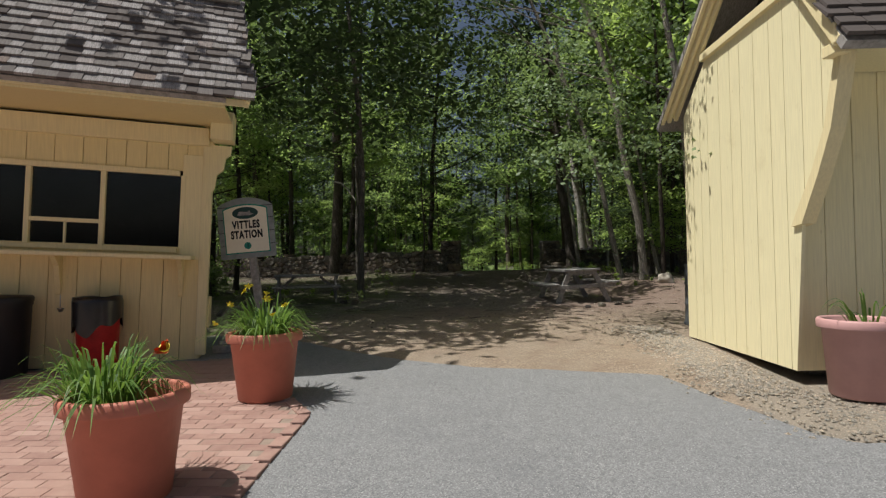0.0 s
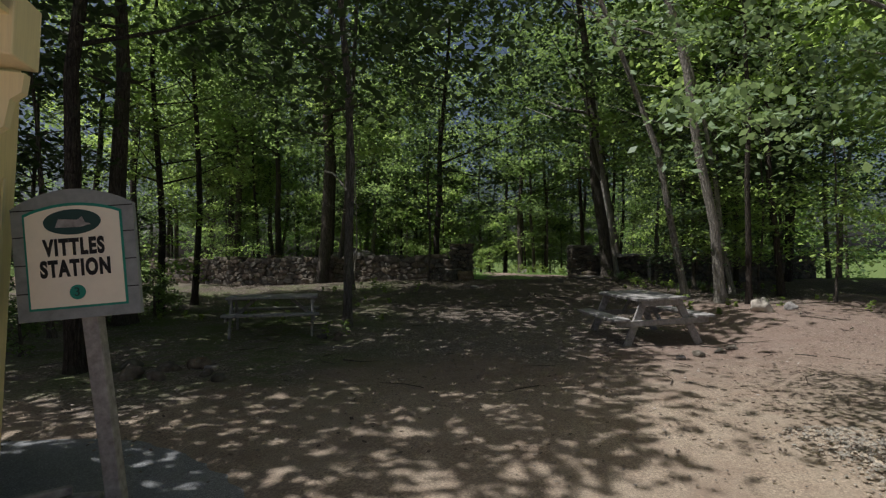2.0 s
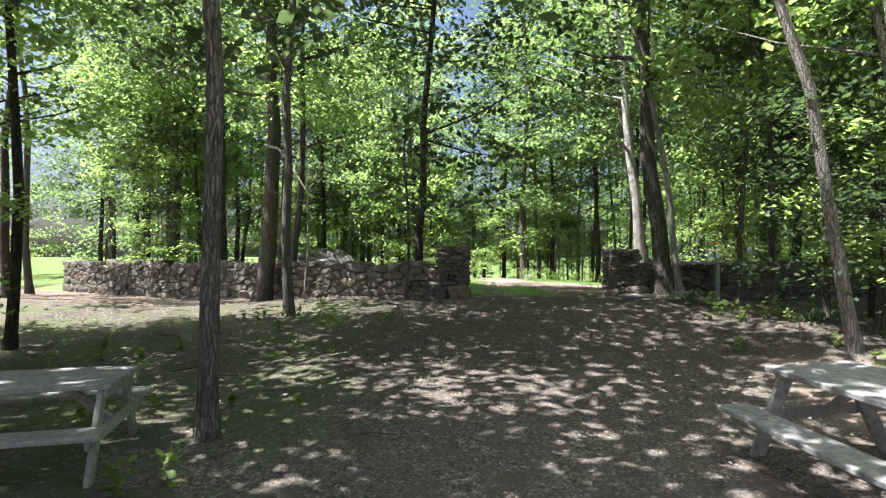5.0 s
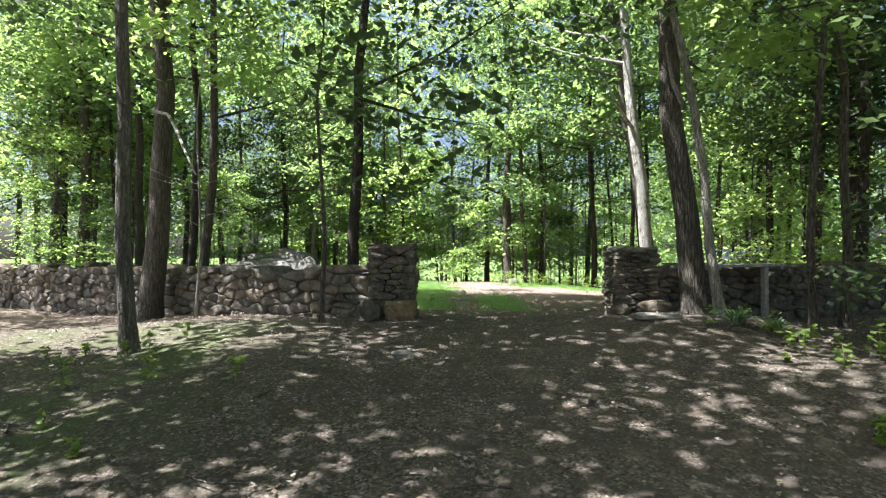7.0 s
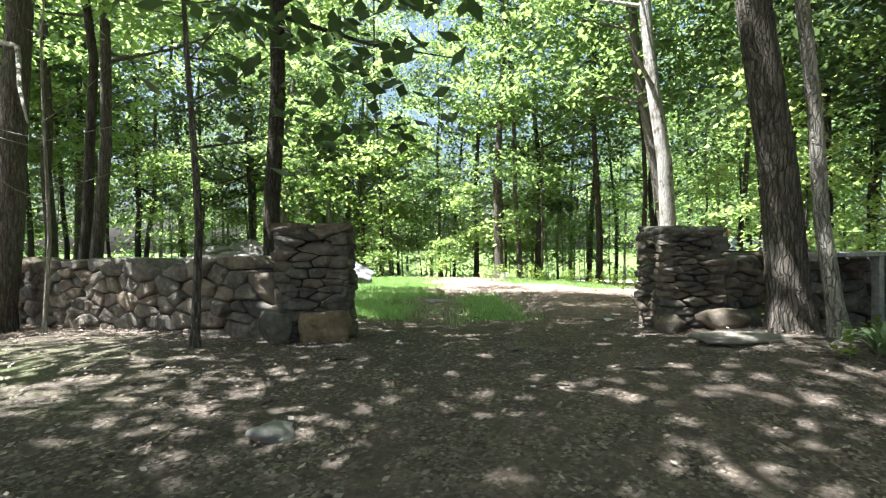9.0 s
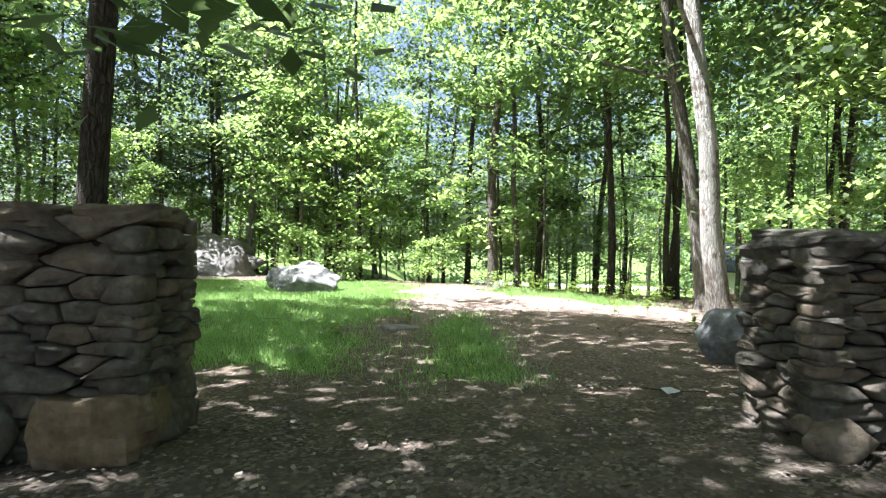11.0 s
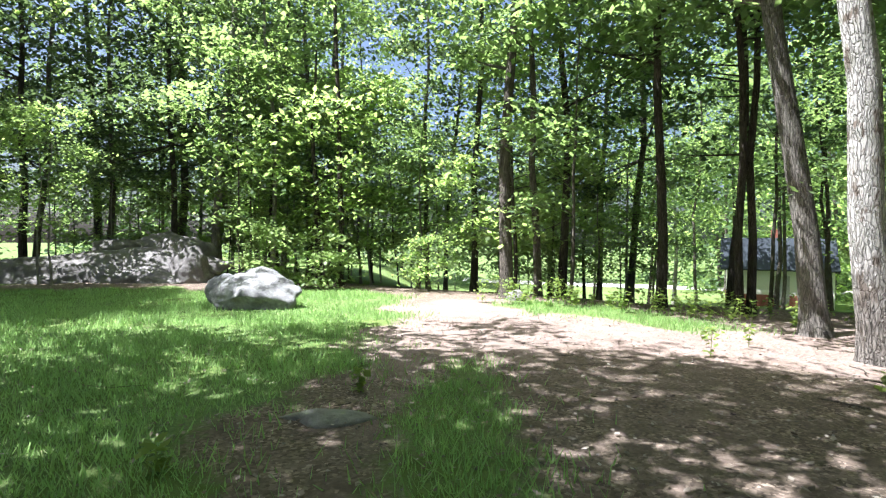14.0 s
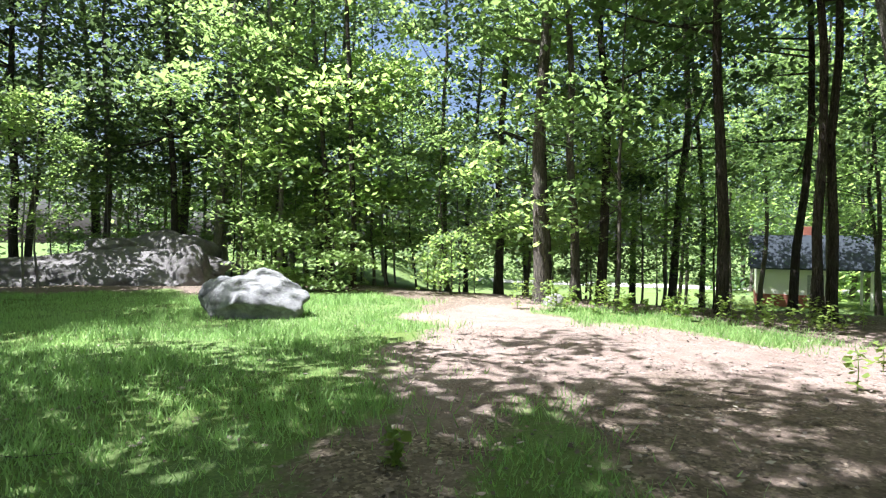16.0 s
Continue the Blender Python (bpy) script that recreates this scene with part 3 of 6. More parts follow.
def build_road():
    """Grey asphalt apron that ends in a ragged edge where the bare earth begins."""
    cols = np.arange(-9, 9.01, 0.15)
    far = road_end(cols)
    far = far + np.array([0.05 * noise.noise((c * 3.0, 0, 7)) + 0.03 * noise.noise((c * 9, 0, 3)) for c in cols])
    rows = np.linspace(0, 1, 60)
    vs, fs = [], []
    for i, c in enumerate(cols):
        for r in rows:
            y = -14 + (far[i] + 14) * (1 - (1 - r) ** 1.0)
            vs.append((c, y, gz(c, y) + 0.004 - (0.03 if r > 0.999 else 0)))
    n = len(rows)
    for i in range(len(cols) - 1):
        for j in range(n - 1):
            fs.append((i * n + j, (i + 1) * n + j, (i + 1) * n + j + 1, i * n + j + 1))
    me = mesh_of("road", vs, fs, (ASPHALT,), True)
    tagged(new("road", me), "worn grey asphalt apron with fine cracks", "road", kind="structure")


build_road()

# ---- trees ----


def crown_mesh(name, height, low, spread, count, size, mat, seed, clumps=34, flat=0.5, tight=0.2):
    """A crown of many leaves in uneven clumps round limbs, its foot at z = 0."""
    rng = np.random.default_rng(seed)
    h = rng.uniform(0, 1, clumps)
    z = low + (height - low) * h
    prof = np.sqrt(np.clip(1 - (2 * h - 0.85) ** 2 / 1.5, 0.05, 1))
    rad = spread * prof * np.sqrt(rng.uniform(0.08, 1, clumps))
    ang = rng.uniform(0, 2 * np.pi, clumps)
    cen = np.stack([rad * np.cos(ang), rad * np.sin(ang), z], 1)
    per = 9
    ns = count // per
    which = rng.integers(0, clumps, ns)
    big = rng.uniform(0.35, 1.0, clumps) * spread * tight
    off = rng.normal(0, 1, (ns, 3)) * big[which][:, None] * np.array([1, 1, 0.3])
    spray = cen[which] + off
    spray[:, 2] -= 0.12 * (off[:, 0] ** 2 + off[:, 1] ** 2) / (big[which] + 0.1)
    wide = size * rng.uniform(0.9, 1.9, ns)
    d = rng.normal(0, 1, (ns, per, 3)) * wide[:, None, None] * np.array([1, 1, 0.16])
    slope = rng.normal(0, 0.35, (ns, 2))
    d[:, :, 2] += d[:, :, 0] * slope[:, :1] + d[:, :, 1] * slope[:, 1:] - 0.25 * np.hypot(d[:, :, 0], d[:, :, 1])
    p = (spray[:, None, :] + d).reshape(-1, 3)
    return quads(name, leaf_quads(p, size, rng, flat=flat), mat), cen


def trunk_mesh(name, height, r0, lean, bend, mat, seed, limbs=(), sides=10, r1=0.25):
    """A tapering, slightly crooked trunk with a flared foot and limbs."""
    rng = np.random.default_rng(seed)
    n = 10
    zs = np.linspace(0, 1, n)
    f, ph, amp = rng.uniform(0.5, 1.3, (4, 2)), rng.uniform(0, 6.28, (4, 2)), np.array([0.007, 0.004, 0.0025, 0.002])[:, None] * height
    w = np.array([(amp * (np.sin(6.28 * f * t * (1 + np.arange(4)[:, None] * 0.8) + ph) - np.sin(ph))).sum(0) for t in zs])
    pts = [(lean[0] * t * height + bend[0] * t * t * height + w[i, 0], lean[1] * t * height + bend[1] * t * t * height + w[i, 1], t * height) for i, t in enumerate(zs)]
    rad = [r0 * (1 - (1 - r1) * t) for t in zs]
    pts = [(pts[0][0], pts[0][1], -0.15), (pts[0][0], pts[0][1], 0.06)] + [tuple(Vector(pts[0]).lerp(Vector(pts[1]), 0.25))] + pts[1:]
    rad = [r0 * 1.6, r0 * 1.3, r0 * 1.04] + rad[1:]
    lst = [(pts, rad)]
    top = Vector(pts[-1])
    for c in limbs:
        c = Vector(c)
        t = min(0.92, max(0.3, (c.z - 0.35 * math.hypot(c.x, c.y)) / height))
        i = t * (n - 1)
        k = 2 + int(i)
        a = Vector(pts[k]).lerp(Vector(pts[min(k + 1, len(pts) - 1)]), i - int(i))
        mid = a.lerp(c, 0.5) + Vector((0, 0, -0.04 * (c - a).length))
        r = r0 * (1 - (1 - r1) * t) * 0.42
        lst.append(([a, mid, c], [r, r * 0.6, r * 0.18]))
    return tubes(name, lst, mat, sides), top


CROWNS = {
    "tall": [crown_mesh("crown", 15, 5.6, 3.3, 4000, 0.215, LEAF, 100 + i, 52) for i in range(4)],
    "near": [crown_mesh("crown", 14, 3.3, 3.4, 6000, 0.205, LEAFSHADE, 150 + i, 76) for i in range(3)],
    "dense": [crown_mesh("crown", 14, 4.9, 3.7, 4600, 0.25, LEAFSHADE, 170 + i, 70, tight=0.17) for i in range(2)],
    "heavy": [crown_mesh("crown", 14, 4.9, 3.7, 5700, 0.26, LEAFSHADE, 170 + i, 80) for i in range(2)],
    "light": [crown_mesh("crown", 12, 4.4, 2.7, 4400, 0.19, LEAFLIGHT, 200 + i, 40) for i in range(3)],
    "far": [crown_mesh("crown", 16, 3.4, 3.4, 5000, 0.2, (LEAF, LEAFSHADE, LEAFLIGHT)[i], 300 + i, 58) for i in range(3)],
    "edge": [crown_mesh("crown", 17, 0.6, 4.8, 3000, 0.47, (LEAF, LEAFLIGHT)[i], 350 + i, 50) for i in range(2)],
    "under": [crown_mesh("crown", 4.6, 1.0, 1.35, 2100, 0.125, (LEAFLIGHT, LEAF, LEAFLIGHT, LEAF)[i], 400 + i, 22, 0.3, 0.24) for i in range(4)],
    "gloom": [crown_mesh("crown", 5.0, 0.9, 1.5, 2300, 0.13, LEAFSHADE, 450 + i, 22, 0.3, 0.24) for i in range(2)],
    "shrub": [crown_mesh("crown", 1.5, 0.12, 0.75, 1500, 0.10, (LEAFLIGHT, LEAF)[i], 500 + i, 18, 0.5) for i in range(2)],
    "bush": [crown_mesh("crown", 1.75, 0.15, 0.8, 1500, 0.15, BRIGHTLEAF, 550 + i, 20, 0.4, 0.26) for i in range(2)],
    "broad": [crown_mesh("crown", 4.3, 2.15, 1.5, 520, 0.24, LEAFSHADE, 620, 14, 0.3, 0.25)],
    "aspen": [crown_mesh("crown", 7.5, 1.9, 1.5, 11000, 0.07, LEAFGREY, 600, 80, 0.9)],
}
STEMS = {}


def tree(kind, x, y, r0=0.12, lean=(0, 0), bend=(0, 0), bark=None, variant=0, scale=1.0, turn=0.0, sink=0.0, crown=True, label="", up=0.0, height=None, aside=(0.0, 0.0)):
    """One tree: a trunk with limbs and a crown of leaves."""
    bark = bark or BARK
    crowns = CROWNS[kind]
    me, cen = crowns[variant % len(crowns)]
    full = {"tall": 14.5, "near": 13.5, "dense": 13.5, "heavy": 13.5, "light": 11.5, "far": 15, "edge": 16, "under": 4.4, "gloom": 4.8, "shrub": 1.4, "bush": 1.6, "broad": 5.0, "aspen": 7.2}[kind]
    h = height or full
    key = (kind, variant % len(crowns), round(r0, 3), lean, bend, bark.name, height)
    if key not in STEMS:
        shift = [Vector(c) + Vector((lean[0] * h + bend[0] * h, lean[1] * h + bend[1] * h, 0)) * min(1, c[2] / h) for c in cen[:16 if kind in ("tall", "near", "light") else 9]] if crown else []
        STEMS[key] = trunk_mesh("trunk", h, r0 / scale, lean, bend, bark, 31 + variant, shift, 10 if kind in ("tall", "near", "light", "aspen") else 7)
    stem, top = STEMS[key]
    words = {"heavy": "oak added behind the stand to cast shade, thick shade-dark crown", "dense": "oak added to cast shade, with a broad shade-dark crown", "near": "woodland oak with a low crown in shade-dark green", "edge": "leafy tree in the distant sunlit tree line", "gloom": "sapling in the shade of the woods, leaves coloured shade-dark", "tall": "tall woodland tree with grey-brown bark and green crown", "light": "woodland maple with bright green sunlit leaves", "far": "forest tree with a dense green crown",
             "under": "slender understory sapling with layered green leaves", "broad": "sapling with large drooping leaves", "bush": "bushy bright green sapling behind the boulder", "shrub": "low leafy green shrub on the forest floor", "aspen": "aspen with pale trunk and fluttering grey-green leaves"}[kind]
    cat = "shrub" if kind in ("shrub", "bush") else "tree"
    ob = thing(cat, label or words, cat, Matrix.LocRotScale((x, y, gz(x, y) - sink), Euler((0, 0, turn)), (scale,) * 3), "woodland trees" if cat == "tree" else "woodland shrubs")
    part("trunk", stem, ob)
    if crown:
        # many crowns are moved off their trunks to place the shade they cast
        k = Matrix.Translation((lean[0] * h * 0.75 + bend[0] * h * 0.6 + aside[0], lean[1] * h * 0.75 + bend[1] * h * 0.6 + aside[1], up))
        part("crown", me, ob, m=k)
    return ob


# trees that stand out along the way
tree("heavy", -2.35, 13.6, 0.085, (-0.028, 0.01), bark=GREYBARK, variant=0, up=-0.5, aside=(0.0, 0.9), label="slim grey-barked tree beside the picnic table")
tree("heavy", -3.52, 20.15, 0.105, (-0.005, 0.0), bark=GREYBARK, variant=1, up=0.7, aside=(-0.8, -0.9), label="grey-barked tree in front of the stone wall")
stout = tree("tall", -5.45, 24.3, 0.24, (0.04, 0.0), bark=BARK, variant=3, aside=(2.2, 3.2), label="stout old tree with broken bark against the wall")
part("broken_limb", tubes("broken_limb", [([(0.15, -0.05, 4.3), (0.5, -0.15, 4.2), (0.85, -0.6, 3.85), (1.3, -1.2, 3.3), (1.72, -1.65, 2.75)], [0.04, 0.037, 0.033, 0.027, 0.012])], BIRCHBARK, 7), stout, "bare bleached hanging limb")
# dense crown put here to cast shade on the left wall and its strip
tree("dense", -12.8, 24.6, 0.13, (0.0, 0), bark=DARKBARK, variant=1, up=1.0, aside=(2.0, -0.5))
tree("tall", -7.0, 17.4, 0.085, (0.012, 0), bark=DARKBARK, variant=0, up=1.0, aside=(0.0, -0.6), scale=0.75)
tree("light", -8.87, 16.5, 0.09, (-0.01, 0), bark=DARKBARK, variant=1, up=1.0, aside=(0.0, 0.8), scale=0.75)
tree("under", -7.6, 15.95, 0.035, bark=DARKBARK, variant=0)
tree("light", 5.54, 14.82, 0.06, (0.01, 0), bark=DARKBARK, variant=2, turn=0.6, up=1.5)
tree("light", 6.96, 16.14, 0.08, (0.03, 0), bark=DARKBARK, variant=0, turn=2.6)
tree("light", -7.26, 16.24, 0.09, (-0.01, 0), bark=DARKBARK, variant=0, aside=(0.0, 1.0), scale=0.75)
tree("near", 4.45, 21.15, 0.185, (-0.06, 0.0), bark=BARK, variant=2, up=1.6, label="furrowed oak leaning beside the stone gate pillar")
dead = tree("tall", 4.66, 20.82, 0.075, (-0.175, 0.0), bark=PALEBARK, variant=0, crown=False, height=9.0, label="bare grey dead trunk leaning against the oak")
part("broken_limb", tubes("broken_limb", [([(-0.5, 0, 3.0), (-0.72, -0.1, 3.4), (-0.82, -0.12, 3.9)], [0.04, 0.03, 0.012])], PALEBARK, 7), dead)
tree("dense", 4.72, 15.89, 0.08, (-0.13, 0.0), (-0.34, 0.0), bark=PALEBARK, variant=1, height=14.5, up=3.0, aside=(-0.3, 3.3), label="pale slender tree leaning strongly over the clearing")
tree("tall", 5.16, 15.2, 0.105, (-0.02, 0.0), (-0.28, 0.0), bark=PALEBARK, variant=2, up=3.0, aside=(4.5, 0.0), label="pale-barked tree at the edge of the clearing")
tree("light", 5.95, 16.3, 0.06, (-0.2, 0.01), bark=PALEBARK, variant=0, up=2.5, aside=(3.4, 1.2), label="pale-barked companion trunk beside its twin")
tree("light", 5.72, 20.38, 0.055, (0, 0), bark=BARK, variant=0, turn=1.1)
tree("light", 6.84, 21.3, 0.075, (0.005, 0), bark=BARK, variant=1, turn=2.2)
tree("broad", -1.25, 21.4, 0.045, (0, 0), bark=BARK, aside=(0.95, -0.25), label="thin sapling with broad drooping leaves by the wall")
tree("under", -4.03, 23.3, 0.03, (0.03, 0), bark=PALEBARK, variant=0, scale=1.3, up=2.7)
tree("tall", 6.92, 29.1, 0.20, (-0.12, 0.0), bark=BIRCHBARK, variant=1, up=3.0, aside=(2.2, 1.0), label="large pale flaking-barked tree lit by the sun")
tree("tall", 7.85, 31.55, 0.20, (-0.14, 0.0), bark=GREYBARK, variant=3, label="ridged grey oak beside the pale tree")
tree("tall", 3.5, 36.2, 0.165, (-0.01, 0), bark=BARK, variant=0, turn=2.5, label="straight brown-barked tree at the end of the track")
tree("tall", 4.35, 36.7, 0.10, (-0.025, 0), bark=BARK, variant=2, turn=0.5)
tree("tall", 5.15, 37.6, 0.12, (0.02, 0), bark=DARKBARK, variant=1, turn=1.5)
tree("tall", 6.9, 35.3, 0.12, (-0.02, 0), bark=DARKBARK, variant=3, turn=0.2)
tree("tall", 8.2, 34.4, 0.09, (-0.06, 0), bark=DARKBARK, variant=0, label="dark trunk of a forked pair before the hut")
tree("tall", 8.5, 34.5, 0.09, (0.03, 0), bark=DARKBARK, variant=2, label="dark leaning trunk of a forked pair before the hut")
tree("tall", -6.3, 43.0, 0.16, (0.04, 0), bark=PALEBARK, variant=1, label="straight pale-grey trunk behind the ledge")
tree("tall", -3.3, 45.0, 0.16, (0.0, 0), bark=BARK, variant=2, turn=0.9)
tree("tall", -12.0, 32.2, 0.2, (0.02, 0.0), bark=BARK, variant=0, turn=0.3)
tree("tall", -14.5, 34.6, 0.18, (0.03, 0.0), bark=BARK, variant=1, turn=0.0)
tree("tall", -9.3, 31.2, 0.16, (0.0, 0.0), bark=DARKBARK, variant=2, turn=1.3)
tree("light", -15.6, 36.0, 0.16, (0.02, 0.0), bark=BARK, variant=1, turn=2.3)
tree("aspen", 3.75, 8.7, 0.07, (-0.13, -0.09), bark=PALEBARK, variant=0, scale=1.2, aside=(-0.3, 0.0), label="aspen with hanging grey-green leaves behind the shed")
for x, y, v, k in ((5.6, 16.7, 0, 0.9), (6.1, 17.2, 2, 0.85), (6.7, 16.6, 0, 1.1), (7.4, 15.0, 2, 1.0)):
    tree("under", x, y, 0.025, (0.02, 0), bark=BARK, variant=v, scale=k, turn=x, label="leafy green sapling at the clearing's sunny edge")
tree("under", -9.6, 38.65, 0.03, bark=PALEBARK, variant=1, up=0.8, label="thin sapling growing before the rock ledge")
tree("under", -9.3, 38.75, 0.03, (0.01, 0), bark=PALEBARK, variant=2, up=0.8, label="thin sapling growing before the rock ledge")
tree("under", 4.9, 35.6, 0.05, (0.02, 0), bark=BARK, variant=3, scale=1.5, up=0.6)
tree("tall", 10.9, 33.5, 0.09, bark=BARK, variant=0, turn=0.4)
# behind the ledge and along the far side of the lawn
for i, (x, y) in enumerate(((-10.6, 43.6), (-13.2, 42.9), (-8.4, 44.8), (-18.5, 38.0), (-13.0, 34.2), (-12.6, 46.6), (-16.5, 44.5))):
    tree("near", x, y, 0.12 + 0.03 * (i % 3), ((0.03, 0.0), (-0.02, 0.0))[i % 2], bark=(BARK, DARKBARK)[i % 2], variant=i, turn=1.3 * i, scale=1.0 + 0.05 * (i % 3), label="oak with leaves coloured shade-dark at the far side of the lawn")
# beside the hut
for i, (x, y) in enumerate(((20.0, 57.2), (18.2, 60.8), (22.6, 56.4), (26.8, 55.0))):
    tree("tall", x, y, 0.15, ((0.02, 0.0), (-0.03, 0.0))[i % 2], bark=(DARKBARK, PALEBARK)[i % 2], variant=i, turn=0.9 * i, label="tall tree shading the small hut")
# crowns coloured for shade, added to deepen the woods on the right
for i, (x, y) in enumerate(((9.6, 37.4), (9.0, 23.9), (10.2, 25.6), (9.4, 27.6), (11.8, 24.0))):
    tree("near", x, y, 0.1 + 0.02 * (i % 3), ((0.02, 0.0), (-0.03, 0.0))[i % 2], bark=DARKBARK, variant=i, turn=1.7 * i, up=0.6, label="oak with leaves coloured shade-dark in the shady woods")
# over the picnic ground; the unlabelled oaks are added out of view for shade
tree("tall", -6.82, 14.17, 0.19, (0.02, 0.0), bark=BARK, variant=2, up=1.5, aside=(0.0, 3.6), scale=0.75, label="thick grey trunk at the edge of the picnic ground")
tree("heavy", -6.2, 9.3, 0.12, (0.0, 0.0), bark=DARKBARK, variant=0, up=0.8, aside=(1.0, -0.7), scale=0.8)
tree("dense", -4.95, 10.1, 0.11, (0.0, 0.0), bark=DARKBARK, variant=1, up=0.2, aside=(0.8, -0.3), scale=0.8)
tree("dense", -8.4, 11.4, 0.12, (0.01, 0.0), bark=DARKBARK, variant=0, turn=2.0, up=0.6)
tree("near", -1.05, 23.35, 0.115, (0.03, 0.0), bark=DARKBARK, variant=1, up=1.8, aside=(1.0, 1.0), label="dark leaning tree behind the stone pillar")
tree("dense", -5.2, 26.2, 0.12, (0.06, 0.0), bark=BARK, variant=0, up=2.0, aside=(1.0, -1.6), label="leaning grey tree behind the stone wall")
tree("tall", -5.75, 26.7, 0.11, (0.03, 0.0), bark=DARKBARK, variant=3, label="straight dark tree behind the stone wall")
tree("tall", 7.5, 19.2, 0.07, (0.0, 0.0), bark=DARKBARK, variant=1, up=1.0, aside=(1.0, 0.0))

# the woods round about
rng = random.Random(11)
TAKEN = []


def clear_of(x, y, wide=4.2):
    """Whether a woodland tree may stand here."""
    if y < 9.0 and -9 < x < 9:
        return False
    if -6.2 < x < 5.0 and y < 20.8:
        return False
    if -10.6 < x < (7.4 if y < 27 else 8.4) and 22.9 < y < 37.0:
        return False
    if x > -13 and x < -5 and 16.5 < y < 22.6:
        return False
    if -5.5 < x < 1.0 and 36.5 < y < 39.6:
        return False
    if x < -0.7 and -0.6 < y - 21.7 - 0.662 * (-0.66 - x) < 1.4 or x > 0 and abs(y - 22.6) < 1.2:
        return False
    if x < -9 and abs(0.5 - x - 0.8 * (y - 12.5)) < 2.2:
        return False
    if 8.5 < x and 33 < y < 60 and abs((x - 1.5) - 0.58 * (y - 24)) < wide:
        return False
    if 16 < x < 26 and 54 < y < 68:
        return False
    if -17.5 < x < -4.3 and 36 < y < 42.6:
        return False
    return all((x - a) ** 2 + (y - b) ** 2 > 1.3 for a, b in TAKEN)


def scatter(kind, count, x0, x1, y0, y1, rmin, rmax, barks, smin=0.85, smax=1.15):
    made = 0
    for _ in range(count * 12):
        if made >= count:
            break
        x, y = rng.uniform(x0, x1), rng.uniform(y0, y1)
        if not clear_of(x, y, 1.0 if kind == "tall" else 4.2):
            continue
        TAKEN.append((x, y))
        r = round(rng.uniform(rmin, rmax) / 0.03) * 0.03
        tree(kind, x, y, max(0.02, r), rng.choice([(0.0, 0.0), (0.03, 0.0), (-0.035, 0.01), (0.07, 0.0), (-0.06, 0.0)]), bark=rng.choice(barks), variant=rng.randrange(12), scale=rng.uniform(smin, smax), turn=rng.uniform(0, 6.28))
        made += 1


scatter("near", 2, -14, -8.5, 9.5, 13.0, 0.08, 0.14, (BARK, DARKBARK))
scatter("light", 5, -17, -10.8, 31, 38, 0.08, 0.16, (BARK, DARKBARK))
scatter("tall", 3, -15, -10.8, 27, 37, 0.08, 0.16, (BARK, DARKBARK))
scatter("light", 2, 7.5, 13, 12.5, 21, 0.07, 0.13, (BARK, DARKBARK))
scatter("light", 3, 7.5, 13, 11.5, 21, 0.07, 0.13, (BARK, PALEBARK))
scatter("near", 5, 9.2, 15, 23.2, 30, 0.07, 0.13, (BARK, DARKBARK))
scatter("tall", 4, 9.5, 15, 23, 34, 0.07, 0.13, (BARK, DARKBARK))
scatter("tall", 9, 9, 22, 36, 52, 0.06, 0.12, (BARK, DARKBARK, PALEBARK))
scatter("far", 26, -17, 8, 39, 54, 0.06, 0.15, (BARK, DARKBARK, PALEBARK), 0.85, 1.15)
scatter("far", 12, 7, 20, 38, 58, 0.07, 0.13, (BARK, DARKBARK), 0.9, 1.15)
scatter("far", 2, -24, -13, 38, 46, 0.07, 0.15, (BARK, DARKBARK), 0.9, 1.15)
scatter("far", 2, 15, 24, 18, 34, 0.07, 0.15, (BARK, DARKBARK), 0.9, 1.15)
scatter("edge", 21, -30, 50, 64, 84, 0.15, 0.18, (BARK,), 0.9, 1.25)
scatter("edge", 3, -44, -30, 38, 64, 0.15, 0.18, (BARK,), 0.9, 1.25)
scatter("edge", 7, 34, 48, 28, 60, 0.15, 0.18, (BARK,), 0.9, 1.25)
scatter("gloom", 6, -13, -6.2, 9.5, 21, 0.03, 0.05, (BARK, DARKBARK), 0.7, 1.2)
scatter("under", 8, -14, -10.8, 30, 38, 0.03, 0.05, (BARK, DARKBARK), 0.8, 1.35)
scatter("gloom", 3, 5.6, 10, 15, 21, 0.03, 0.05, (BARK, DARKBARK), 0.7, 1.2)
scatter("under", 6, -26, -13, 32, 46, 0.03, 0.05, (BARK, DARKBARK), 1.0, 1.6)
scatter("under", 8, 8.5, 13, 23, 36, 0.03, 0.05, (BARK, DARKBARK), 0.8, 1.3)
scatter("under", 48, -14, 8.5, 37.5, 47, 0.03, 0.05, (BARK, PALEBARK, DARKBARK), 0.8, 1.7)
scatter("shrub", 16, -13, 8, 37.5, 42, 0.02, 0.03, (BARK,), 0.6, 1.2)
scatter("shrub", 10, -12, -6, 10, 21, 0.02, 0.03, (BARK,), 0.5, 1.0)
tree("bush", -2.95, 38.2, 0.03, bark=BARK, variant=0)
tree("bush", -1.4, 38.3, 0.03, bark=BARK, variant=1, turn=2.0, scale=1.08)
tree("under", -0.8, 41.5, 0.05, bark=BARK, variant=2, scale=1.5, label="bright yellow-green sapling at the far side of the clearing")

# ---- dry stone walls ----

FLAT_STONES = [rock_mesh("stone", 1.15, 1.13, 1.15, WALLSTONE, 50 + i, 3, 0.2, 0.97) for i in range(14)]


